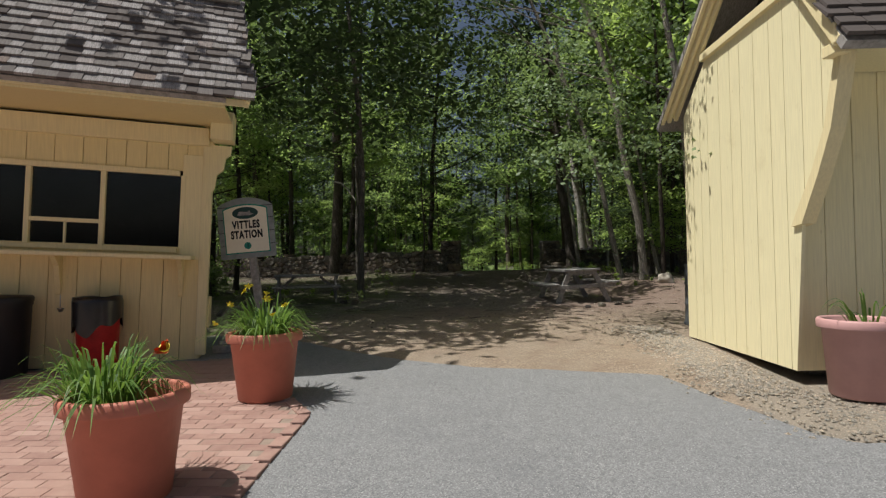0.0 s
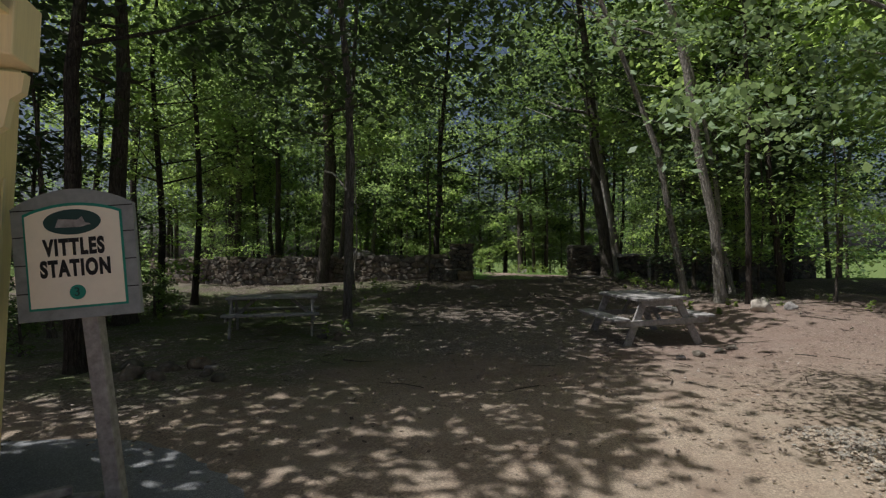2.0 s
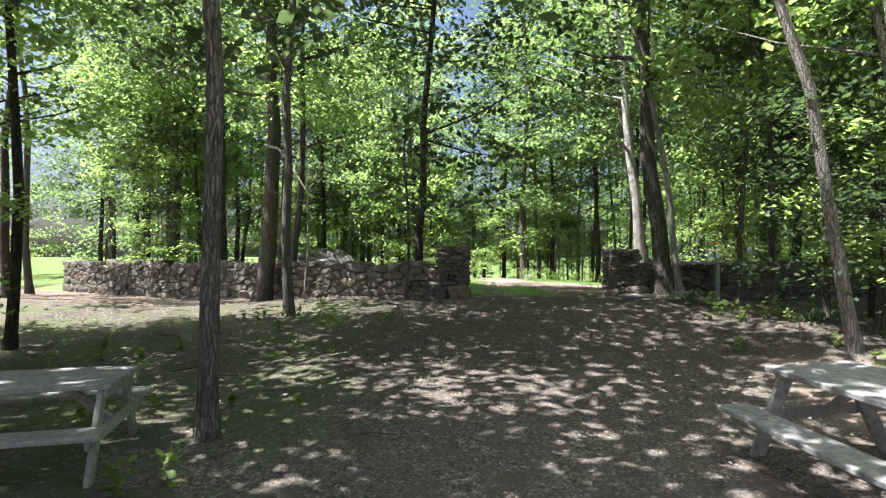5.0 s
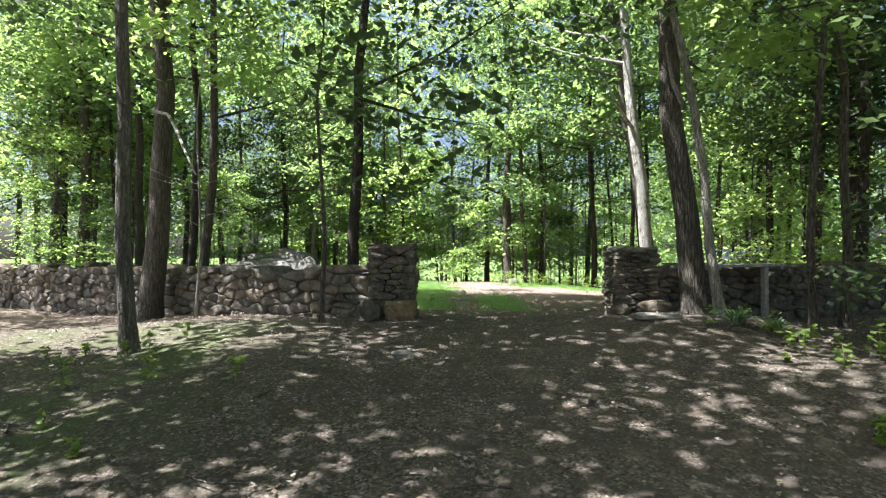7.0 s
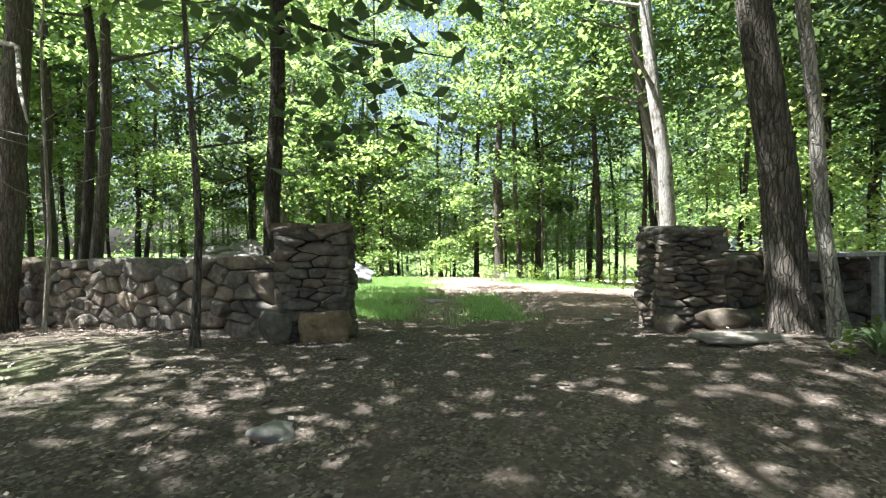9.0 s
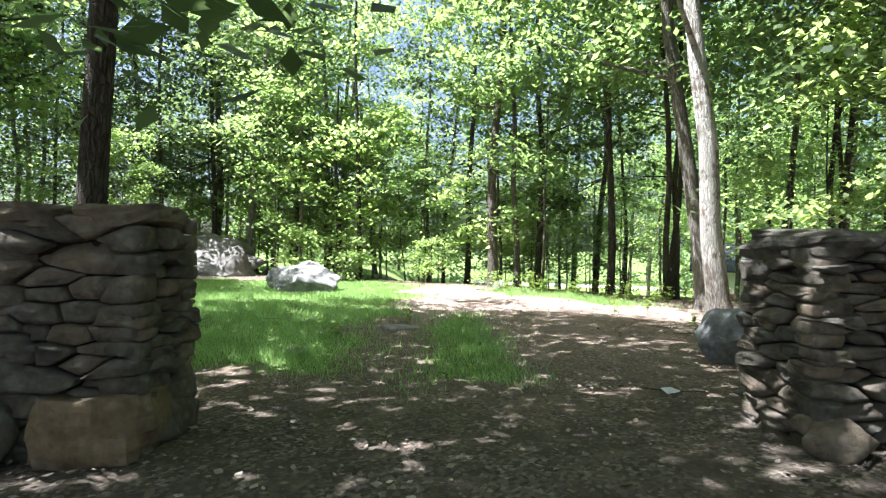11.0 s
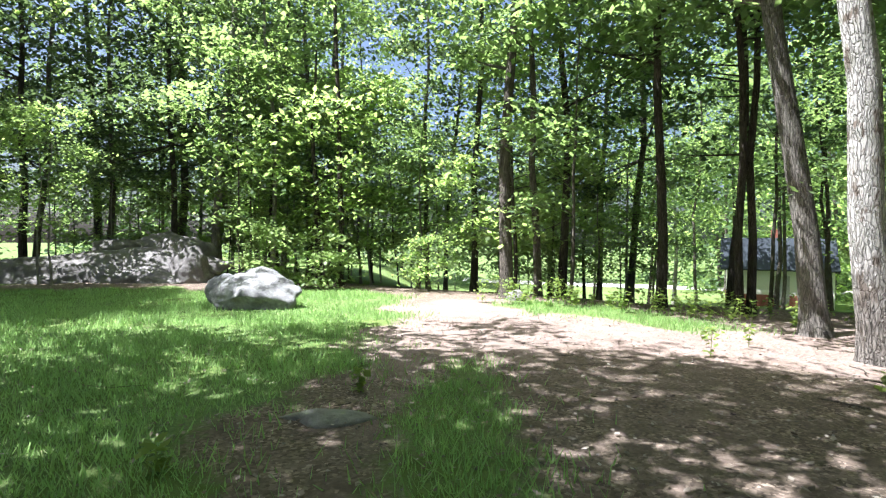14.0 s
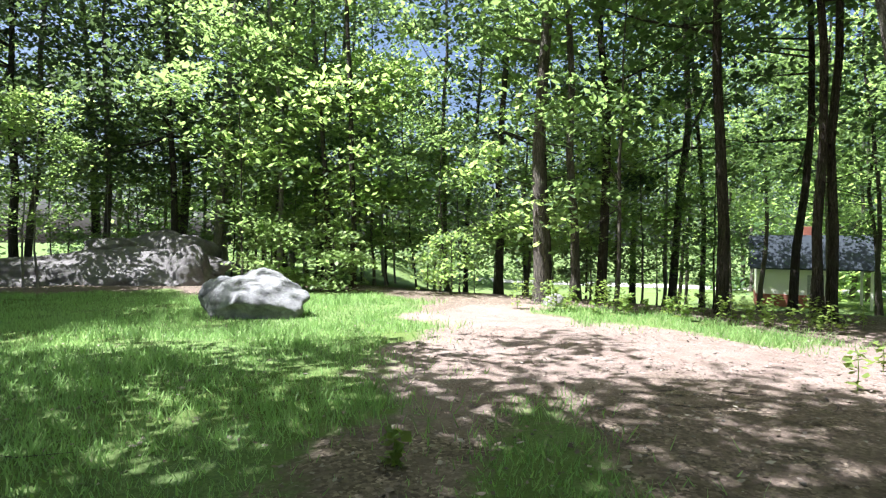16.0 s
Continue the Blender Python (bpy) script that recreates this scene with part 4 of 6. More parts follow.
def lay_stone(parent, rnd, x, y, z, w, d, h):
    """One flat slab laid level, a little askew."""
    rot = Euler((rnd.gauss(0, 0.04), rnd.gauss(0, 0.07), rnd.gauss(0, 0.09)))
    ob = part("stone", rnd.choice(FLAT_STONES), parent)
    ob.matrix_basis = Matrix.LocRotScale((x, y, z), rot, (w * rnd.choice((-1, 1)), d, h))
    return ob


def clip_cell(poly, p, q):
    """The part of a cell nearer to p than to q."""
    mx, mz, nx, nz = (p[0] + q[0]) / 2, (p[1] + q[1]) / 2, q[0] - p[0], q[1] - p[1]
    out = []
    for (a, b), (c, d) in zip(poly, poly[1:] + poly[:1]):
        u, v = (a - mx) * nx + (b - mz) * nz, (c - mx) * nx + (d - mz) * nz
        if u <= 0:
            out.append((a, b))
        if u * v < 0:
            k = u / (u - v)
            out.append((a + (c - a) * k, b + (d - b) * k))
    return out


def cell_stone(poly, depth, gap, rnd):
    """A worn stone that fills a cell of the wall face: rounded outline, bulging face."""
    for ends in ((0.1, 0.9), (0.2, 0.8)):
        poly = [(a * (1 - k) + c * k, b * (1 - k) + d * k) for (a, b), (c, d) in zip(poly, poly[1:] + poly[:1]) for k in ends]
    cx, cz = sum(p[0] for p in poly) / len(poly), sum(p[1] for p in poly) / len(poly)
    rad = sum(math.hypot(p[0] - cx, p[1] - cz) for p in poly) / len(poly)
    tx, tz, bulge = rnd.gauss(0, 0.07), rnd.gauss(0, 0.09), rnd.uniform(0.0, 0.06) * rad
    o = rnd.uniform(0, 90)
    vs, fs, n = [], [], len(poly)
    for s, y in ((0.9, depth), (1.0, 0.5 * depth), (1.0, 0.12 * depth), (0.95, 0.012), (0.7, -0.55 * bulge), (0.35, -0.9 * bulge)):
        for a, b in poly:
            dx, dz = (a - cx) * s * (1 - gap / rad), (b - cz) * s * (1 - gap / rad)
            k = noise.noise((dx * 7 + o, dz * 7, s * 2)) * 0.035 + noise.noise((dx * 19 + o, dz * 19, 3.0)) * 0.016
            vs.append((dx * (1 + 1.5 * k), y + k + tx * dx + tz * dz, dz * (1 + 1.5 * k)))
    for j in range(5):
        for i in range(n):
            q = (i + 1) % n
            fs.append((j * n + i, (j + 1) * n + i, (j + 1) * n + q, j * n + q))
    vs.append((0, -bulge, 0))
    fs += [(5 * n + i, 6 * n, 5 * n + (i + 1) % n) for i in range(n)]
    fs.append(tuple(range(n)))
    return mesh_of("stone", vs, fs, (WALLSTONE,), True), cx, cz


def rubble_face(parent, place, length, zlo, top, deep, rnd, size, flat, low=1.2, through=None):
    """The face of a wall: fitted uneven stones over its length and height, larger ones at its foot."""
    seeds = []
    for _ in range(int(700 * length) + 300):
        x, z = rnd.uniform(0, length), rnd.uniform(zlo, top(length / 2) + 0.15)
        r = size * rnd.choice((0.3, 0.42, 0.55, 0.7, 0.9, 1.15, 1.5)) * (low if z < zlo + 0.45 else 0.88)
        if all(math.hypot(x - p, (z - q) * flat) > 0.5 * (r + s) for p, q, s in seeds):
            seeds.append((x, z, r))
    pts = [(x, z * flat) for x, z, _ in seeds]
    for i, p in enumerate(pts):
        ztop = top(p[0]) + rnd.uniform(-0.05, 0.04)
        if p[1] / flat > ztop - 0.03:
            continue
        cell = [(0, zlo * flat), (length, zlo * flat), (length, ztop * flat), (0, ztop * flat)]
        for j, q in enumerate(pts):
            if j != i and abs(q[0] - p[0]) < 1.6:
                cell = clip_cell(cell, p, q)
        cell = [(u, v / flat) for u, v in cell]
        if len(cell) < 3:
            continue
        high = through and max(v for _, v in cell) > ztop - 0.03
        me, cx, cz = cell_stone(cell, through if high else deep * rnd.uniform(0.85, 1.15), 0.008, rnd)
        part("stone", me, parent, "", place @ Matrix.Translation((cx, rnd.gauss(0.015, 0.022), cz)))


def rubble_wall(name, label, start, angle, length, thick, top, seed, size, flat):
    """A wall of fitted rubble that runs from its start along its angle, before a dark core."""
    wall = thing(name, label, "stone wall", pose(start[0], start[1], 0, 0, 0, angle), kind="structure")
    ca, sa = math.cos(radians(angle)), math.sin(radians(angle))

    def foot(u):
        return gz(start[0] + ca * u, start[1] + sa * u)

    n = int(length / 0.5)
    vs, fs = [], []
    for i in range(n + 1):
        u = 0.05 + (length - 0.1) * i / n
        z0, z1 = foot(u) - 0.2, top(u) - 0.14
        vs += [(u, 0.12, z0), (u, 0.12, z1), (u, thick - 0.05, z1), (u, thick - 0.05, z0)]
    for i in range(n):
        k = 4 * i
        fs += [(k, k + 4, k + 5, k + 1), (k + 1, k + 5, k + 6, k + 2), (k + 2, k + 6, k + 7, k + 3)]
    fs += [(0, 1, 2, 3), (4 * n + 3, 4 * n + 2, 4 * n + 1, 4 * n)]
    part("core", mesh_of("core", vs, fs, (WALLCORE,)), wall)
    zlo = min(foot(length * i / 12) for i in range(13)) - 0.1
    rubble_face(wall, Matrix.Identity(4), length, zlo, top, 0.25, random.Random(seed), size, flat, through=thick)
    return wall


def stone_pillar(label, x0, x1, y0, y1, top, seed, size, flat, caps):
    """A square gate pillar: four faces of stacked stones about a dark core, flat slabs on its head."""
    rnd = random.Random(seed)
    w, d, zlo = x1 - x0, y1 - y0, min(gz(x0, y0), gz(x1, y0)) - 0.08
    pil = thing("stone_pillar", label, "stone pillar", pose((x0 + x1) / 2, (y0 + y1) / 2, 0), kind="structure")
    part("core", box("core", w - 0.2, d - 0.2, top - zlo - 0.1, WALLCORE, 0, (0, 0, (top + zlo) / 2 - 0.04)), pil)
    for u, v, turn, ln in ((-w / 2, -d / 2, 0, w), (w / 2, -d / 2, 90, d), (w / 2, d / 2, 180, w), (-w / 2, d / 2, 270, d)):
        rubble_face(pil, pose(u, v, 0, 0, 0, turn), ln, zlo, lambda q: top - 0.03, 0.16, rnd, size, flat, 1.3)
    for k in range(caps):
        cw = w / caps
        lay_stone(pil, rnd, -w / 2 + cw * (k + 0.5), rnd.gauss(0, 0.01), top - 0.035 + rnd.gauss(0, 0.006), cw * 1.06, d * 1.04, 0.11)
    return pil


rubble_wall("stone_wall", "dry-laid wall of rounded grey field stones", (-16.55, 32.2), -33.5, 19.15, 0.55, lambda u: 1.45 + 0.15 * min(1.0, u / 13) + 0.03 * math.sin(u * 2.1) + 0.02 * math.sin(u * 5.3), 3, 0.68, 2.0)
stone_pillar("square gate pillar of flat grey stones on big boulders", -0.56, 0.2, 21.62, 22.26, 1.94, 5, 0.44, 3.0, 2)
stone_pillar("square gate pillar of thin stacked slabs", 3.4, 4.12, 21.66, 22.32, 1.88, 8, 0.34, 3.1, 2)
rubble_wall("stone_wall", "dry-laid wall of flat grey stones with mossy joints", (4.14, 21.7), 20, 10.0, 0.55, lambda u: 1.62 - 0.012 * u + 0.03 * math.sin(u * 1.7), 9, 0.4, 2.0)


def boulder(name, x, y, z, sx, sy, sz, mat, seed, label, cuts=4, rough=0.3, turn=0.0, square=0.0, category="boulder"):
    me = rock_mesh(name, sx, sy, sz, mat, seed, cuts, rough, square)
    ob = new(name, me)
    ob.matrix_basis = pose(x, y, z, 0, 0, turn)
    return tagged(ob, label, category)


boulder("boulder", -0.06, 21.82, gz(0, 21.6) + 0.13, 0.56, 0.66, 0.44, BROWNSTONE, 4, "squarish brown boulder at the foot of the gate pillar", 5, 0.25, 0, 0.7)
boulder("boulder", -0.52, 21.62, gz(0, 21.5) + 0.15, 0.36, 0.28, 0.36, WALLSTONE, 14, "rounded grey boulder at the foot of the gate pillar", 4, 0.3, 0, 0.3)
boulder("boulder", 3.5, 21.58, gz(3.4, 21.5) + 0.08, 0.36, 0.3, 0.2, WALLSTONE, 15, "wedge-shaped stone propping the gate pillar", 3)
boulder("boulder", 4.0, 21.5, gz(4.0, 21.5) + 0.1, 0.52, 0.3, 0.24, WALLSTONE, 16, "tan wedge-shaped stone against the gate pillar", 3)
boulder("boulder", 4.68, 24.5, gz(4.5, 24.5) + 0.2, 0.84, 0.75, 0.8, BOULDER, 31, "rounded grey boulder behind the gate pillar", 4, 0.2)
boulder("boulder", -1.76, 33.5, gz(-1.76, 33.5) + 0.15, 2.05, 1.5, 1.16, BOULDER, 48, "large pale granite boulder lying on the lawn", 5, 0.3, 160)
boulder("boulder", -2.55, 34.2, gz(-2.55, 34.2) + 0.2, 0.8, 0.7, 0.8, BOULDER, 44, "broken granite slab leaning on the boulder", 4, 0.35, 20)
ledge = thing("rock_ledge", "long low outcrop of grey lichened ledge rock", "rock", pose(-9.0, 40.6, gz(-9.0, 40.6)))
for nm, x, y, z, sx, sy, sz, seed, turn, tilt, words in (("slab", -2.4, 0.3, -0.28, 11.0, 4.6, 2.4, 67, 3, -6.5, "long sloping grey slab"), ("hump", 1.5, 0.9, 0.4, 3.1, 2.4, 2.9, 69, 12, 0, "high brownish hump"), ("block", 3.1, -0.3, 0.1, 1.7, 1.3, 1.8, 63, -25, 0, "tilted grey block"), ("foot_stone", 2.3, -0.9, -0.02, 1.5, 1.0, 0.7, 64, 0, 0, "flat pale stone"), ("cap_stone", 0.4, 0.4, 1.0, 1.6, 1.2, 0.7, 66, 30, 0, "broken cap stone")):
    part(nm, rock_mesh(nm, sx, sy, sz, LEDGE, seed, 5, 0.3), ledge, words, pose(x, y, z, 0, tilt, turn))
boulder("rock", 3.6, 35.3, gz(3.6, 35.3) + 0.08, 0.5, 0.4, 0.4, BOULDER, 71, "small pale rock beside the track", 3, category="rock")
boulder("rock", 5.2, 13.7, gz(5.2, 13.7) + 0.1, 0.42, 0.36, 0.36, PALEROCK, 72, "pale pointed rock at the edge of the clearing", 3, 0.4, category="rock")
boulder("rock", 5.9, 14.0, gz(5.9, 14.0) + 0.05, 0.3, 0.22, 0.2, BOULDER, 73, "small pale stone at the edge of the clearing", 3, category="rock")
boulder("rock", 0.15, 19.1, gz(0.15, 19.1) + 0.015, 0.32, 0.26, 0.1, PALESTONE, 74, "flat pale stone half sunk in the track", 3, category="rock")
boulder("rock", 3.72, 20.75, gz(3.72, 20.75) + 0.02, 0.75, 0.4, 0.1, PALESTONE, 75, "long flat stone slab before the pillar", 4, 0.4, -8, 0.3, category="rock")
boulder("rock", 1.06, 26.55, gz(1.06, 26.55) + 0.0, 0.62, 0.36, 0.12, PALESTONE, 76, "flat pale stone flush with the grass", 3, 0.3, category="rock")
boulder("rock", 0.2, 24.6, gz(0.2, 24.6) + 0.0, 0.4, 0.3, 0.12, PALESTONE, 77, "flat grey stone in the worn grass", 3, category="rock")
boulder("rock", -0.9, 24.3, gz(-0.9, 24.3) + 0.0, 0.5, 0.36, 0.14, LEDGE, 78, "flat grey stone in the worn grass", 3, category="rock")
stones = [(-3.6, 10.4, 0.34), (-3.85, 10.15, 0.3), (-3.35, 10.2, 0.2), (-4.1, 9.8, 0.36), (-3.75, 9.75, 0.26), (-3.3, 9.95, 0.18), (-4.4, 10.3, 0.3), (-3.05, 9.75, 0.22),
          (-2.55, 12.55, 0.2), (-2.35, 12.8, 0.16), (-2.3, 12.4, 0.14), (2.9, 11.1, 0.2), (3.3, 11.3, 0.16), (2.6, 10.9, 0.14), (3.6, 11.6, 0.18), (1.9, 17.6, 0.12), (4.4, 19.9, 0.13), (4.7, 19.4, 0.1), (5.1, 20.3, 0.16), (4.9, 20.0, 0.12)]
for i, (x, y, s) in enumerate(stones):
    boulder("rock", x, y, gz(x, y) + 0.16 * s, s, s * 0.8, s * 0.62, BOULDER if i in (2, 13) else WALLSTONE, 80 + i, "loose weathered stone lying on the earth", 3, 0.35, 40 * i, category="rock")

plank = thing("plank", "grey weathered board shelf propped along the wall face", "plank", pose(5.75, 22.15, 1.58, 0, 0, 20))
part("board", box("board", 1.5, 0.34, 0.05, PALEWOOD, 0.006), plank)
part("leg", box("leg", 0.09, 0.09, 1.0, GREYWOOD, 0.006, (0.35, -0.1, -0.52)), plank)
part("batten", box("batten", 0.07, 0.3, 0.05, GREYWOOD, 0.004, (-0.7, 0, -0.045)), plank)
part("batten", box("batten", 0.07, 0.3, 0.05, GREYWOOD, 0.004, (0.7, 0, -0.045)), plank)

# ---- picnic tables ----


def picnic_table(label, m, boards):
    t = thing("picnic_table", label, "picnic table", m, "picnic tables")
    ln, half = 1.72, 0.40
    for k in range(5):
        y = -half + 0.08 + k * 0.16
        part("board", box("board", ln + (0.02 if k % 2 else 0.0), 0.153, 0.045, boards, 0.006, (0, y, 0.73)), t)
    for s in (-1, 1):
        for j in (0, 1):
            part("bench_board", box("bench_board", ln + 0.06, 0.13, 0.045, boards, 0.008, (0.01 * j, s * (0.62 + 0.134 * j), 0.43)), t)
    for e in (-1, 1):
        x = e * 0.76
        for s in (-1, 1):
            part("leg", beam("leg", (x, s * 0.27, 0.71), (x, s * 0.60, -0.02), 0.045, 0.115, boards), t)
        part("seat_support", box("seat_support", 0.04, 1.5, 0.09, GREYWOOD, 0.005, (x + 0.042 * e, 0, 0.365)), t)
        part("top_support", box("top_support", 0.04, 0.68, 0.085, GREYWOOD, 0.005, (x + 0.042 * e, 0, 0.667)), t)
        part("brace", beam("brace", (x - 0.03 * e, 0, 0.36), (x - 0.42 * e, 0, 0.69), 0.04, 0.07, GREYWOOD), t)
    return t


picnic_table("weathered wooden picnic table in the shade", pose(-3.54, 13.08, gz(-3.54, 13.08), 0, 0, 14) @ Matrix.Scale(0.86, 4), GREYWOOD)
picnic_table("sunbleached wooden picnic table at the clearing's edge", pose(2.66, 12.65, gz(2.66, 12.65) - 0.01, 2.5, 0, -84) @ Matrix.Scale(0.95, 4), PALEWOOD)

# ---- flower pots ----


def blades(name, count, length, spread, width, mat, seed, root=0.1):
    """Arching strap leaves from a tuft."""
    rnd = np.random.default_rng(seed)
    qs = []
    for _ in range(count):
        a = rnd.uniform(0, 2 * math.pi)
        r0 = root * math.sqrt(rnd.uniform(0, 1))
        ln = length * rnd.uniform(0.55, 1.1)
        out = spread * rnd.uniform(0.15, 1.12)
        d = np.array([math.cos(a), math.sin(a), 0])
        sd = np.array([-math.sin(a), math.cos(a), 0]) * width * rnd.uniform(0.6, 1.1)
        p = []
        for s in np.linspace(0, 1, 6):
            z = ln * (1.95 * s - 1.8 * (0.5 + 0.5 * out / spread) * s * s)
            p.append(d * (r0 + out * s ** 1.15) + np.array([0, 0, z * 0.85]))
        for i in range(5):
            w0, w1 = 0.5 * (1 - (i / 5) ** 2), 0.5 * (1 - ((i + 1) / 5) ** 2)
            qs.append([p[i] - sd * w0, p[i] + sd * w0, p[i + 1] + sd * w1, p[i + 1] - sd * w1])
    return quads(name, np.array(qs), mat)


def lily_flower(name, mat, s=0.05):
    qs = []
    for k in range(6):
        a = k * math.pi / 3
        d = np.array([math.cos(a), math.sin(a), 0])
        e = np.array([-math.sin(a), math.cos(a), 0])
        b, m1, t = d * 0.005, d * s * 0.7 + np.array([0, 0, s * 0.9]), d * s * 1.15 + np.array([0, 0, s * 0.75])
        qs += [[b, m1 * 0.6 - e * s * 0.4, m1, m1 * 0.6 + e * s * 0.4], [m1, m1 * 0.6 + e * s * 0.4, t, m1 * 0.6 - e * s * 0.4]]
    return quads(name, np.array(qs), mat)


def flower_pot(label, x, y, mat, r_top, r_base, h, seed, leaves, flowers, petal, offset=(0, 0)):
    pot = thing("flower_pot", label, "flower pot", pose(x, y, gz(x, y) + 0.014), "flower pots")
    rim = 0.075
    prof = [(0.0, 0.0), (r_base - 0.01, 0.0), (r_base, 0.012), (r_top - 0.035, h - rim - 0.004), (r_top - 0.004, h - rim), (r_top, h - rim + 0.01), (r_top, h - 0.012), (r_top - 0.012, h), (r_top - 0.034, h), (r_top - 0.042, h - 0.014), (r_top - 0.055, h - 0.13)]
    part("body", lathe("body", prof, mat, 48), pot)
    part("soil", lathe("soil", [(r_top - 0.05, h - 0.125), (r_top * 0.5, h - 0.09), (0.0, h - 0.08)], SOIL, 24), pot)
    if leaves:
        me = blades("leaves", leaves, 0.52, 0.42, 0.021, LILYBLADE, seed, r_top * 0.55)
        part("leaves", me, pot, "long arching green strap leaves", Matrix.Translation((offset[0], offset[1], h - 0.11)))
    rnd = random.Random(seed)
    fl = lily_flower("flower", petal) if flowers else None
    for i, (fx, fy, fz) in enumerate(flowers):
        st = tubes("flower_stalk", [([(offset[0] + fx * 0.2, offset[1] + fy * 0.2, h - 0.1), (fx * 0.55, fy * 0.55, h + fz * 0.6), (fx, fy, h + fz)], [0.004, 0.0035, 0.003])], LILYBLADE, 5)
        stalk = part("flower_stalk", st, pot)
        part("flower", fl, stalk, "", Matrix.LocRotScale((fx, fy, h + fz), Euler((rnd.uniform(0.2, 1.1), rnd.uniform(-0.6, 0.6), rnd.uniform(0, 6))), (rnd.uniform(0.6, 0.95) * (1.6 if petal is ORANGEPETAL else 1.0),) * 3))
        if petal is ORANGEPETAL:
            part("throat", lathe("throat", [(0.004, 0.0), (0.016, 0.014), (0.026, 0.03), (0.028, 0.042), (0.022, 0.034), (0.0, 0.012)], YELLOWPETAL, 12), stalk, "yellow flower throat", Matrix.LocRotScale((fx, fy - 0.01, h + fz + 0.012), Euler((0.9, 0, 0)), (1, 1, 1)))
    return pot


flower_pot("large terracotta pot with green daylilies and one red bloom", -1.76, 2.9, TERRA, 0.315, 0.22, 0.56, 5, 190, [(0.24, -0.02, 0.2)], ORANGEPETAL, (-0.13, 0.0))
flower_pot("terracotta pot with daylilies in yellow bloom", -1.63, 4.66, TERRA, 0.31, 0.22, 0.56, 6, 230, [(-0.28, -0.05, 0.22), (-0.15, 0.05, 0.36), (-0.45, 0.02, 0.05), (0.05, -0.1, 0.26), (0.13, -0.16, 0.14), (-0.2, 0.12, 0.33), (0.18, 0.0, 0.2), (-0.02, 0.1, 0.3)], YELLOWPETAL)
flower_pot("faded pink plastic pot with a sparse young plant", 3.25, 4.52, PINK, 0.30, 0.225, 0.62, 7, 16, [], YELLOWPETAL, (0.08, 0.0))

# ---- the sign ----


def text_mesh(name, words, size, mat, m, bold=0.0):
    cu = bpy.data.curves.new(name, "FONT")
    cu.body, cu.size, cu.align_x, cu.align_y, cu.extrude, cu.offset, cu.space_character = words, size, "CENTER", "CENTER", 0.001, bold, 1.18
    tmp = bpy.data.objects.new(name, cu)
    scene.collection.objects.link(tmp)
    dg = bpy.context.evaluated_depsgraph_get()
    me = bpy.data.meshes.new_from_object(tmp.evaluated_get(dg))
    bpy.data.objects.remove(tmp)
    bpy.data.curves.remove(cu)
    me.name = name
    me.materials.clear()
    me.materials.append(mat)
    me.transform(m)
    return me


def arch(w, h, rise, n=14):
    pts = [(-w / 2, 0), (w / 2, 0), (w / 2, h)]
    for i in range(1, n):
        t = i / n
        pts.append((w / 2 - w * t, h + rise * math.sin(math.pi * t) ** 0.8))
    return pts + [(-w / 2, h)]


def build_sign():
    s = thing("sign", "arched grey wooden sign board on a leaning post", "sign", pose(-2.43, 6.71, gz(-2.43, 6.71), 0, -4.5, 9))
    part("post", beam("post", (0.08, 0.05, -0.05), (0.0, 0.05, 1.75), 0.09, 0.09, GREYWOOD), s)
    b = part("board", prism("board", [(p, q + 1.14) for p, q in arch(0.65, 0.64, 0.10)], 1, -0.035, 0.005, SIGNGREY), s, "blue-grey painted plank board", Matrix.Identity(4))
    part("edging", prism("edging", [(p, q + 1.20) for p, q in arch(0.525, 0.545, 0.055)], 1, -0.039, -0.034, SIGNGREEN), b, "teal edge line")
    part("panel", prism("panel", [(p, q + 1.213) for p, q in arch(0.5, 0.52, 0.05)], 1, -0.043, -0.038, SIGNWHITE), b, "off-white lettered panel")
    flat = Matrix.Rotation(radians(90), 4, "X")
    def oval(name, rx, rz, zc, y0, y1, mat):
        return prism(name, [(rx * math.cos(2 * math.pi * i / 28), zc + rz * math.sin(2 * math.pi * i / 28)) for i in range(28)], 1, y0, y1, mat)
    part("emblem", oval("emblem", 0.152, 0.072, 1.69, -0.048, -0.042, SIGNDARK), b, "dark green oval emblem")
    part("emblem_mark", prism("emblem_mark", [(-0.09, 1.662), (0.04, 1.658), (0.1, 1.672), (0.07, 1.684), (0.055, 1.718), (0.03, 1.70), (-0.07, 1.71)], 1, -0.051, -0.047, PALEWOOD), b)
    part("lettering", text_mesh("lettering", "VITTLES", 0.125, BLACK, Matrix.Translation((0, -0.0445, 1.545)) @ flat @ Matrix.Diagonal((0.63, 1, 1, 1)), 0.0065), b, "black block lettering")
    part("lettering", text_mesh("lettering", "STATION", 0.125, BLACK, Matrix.Translation((0, -0.0445, 1.425)) @ flat @ Matrix.Diagonal((0.63, 1, 1, 1)), 0.0065), b, "black block lettering")
    for zs in (1.3, 1.46, 1.62, 1.77):
        part("plank_seam", box("plank_seam", 0.646, 0.004, 0.006, BLACK, 0, (0, -0.035, zs)), b)
    part("disc", oval("disc", 0.042, 0.042, 1.29, -0.047, -0.042, SIGNGREEN), b, "teal disc")
    part("numeral", text_mesh("numeral", "3", 0.07, SIGNDARK, Matrix.Translation((0, -0.05, 1.29)) @ flat), b)


build_sign()

# ---- the food stand ----


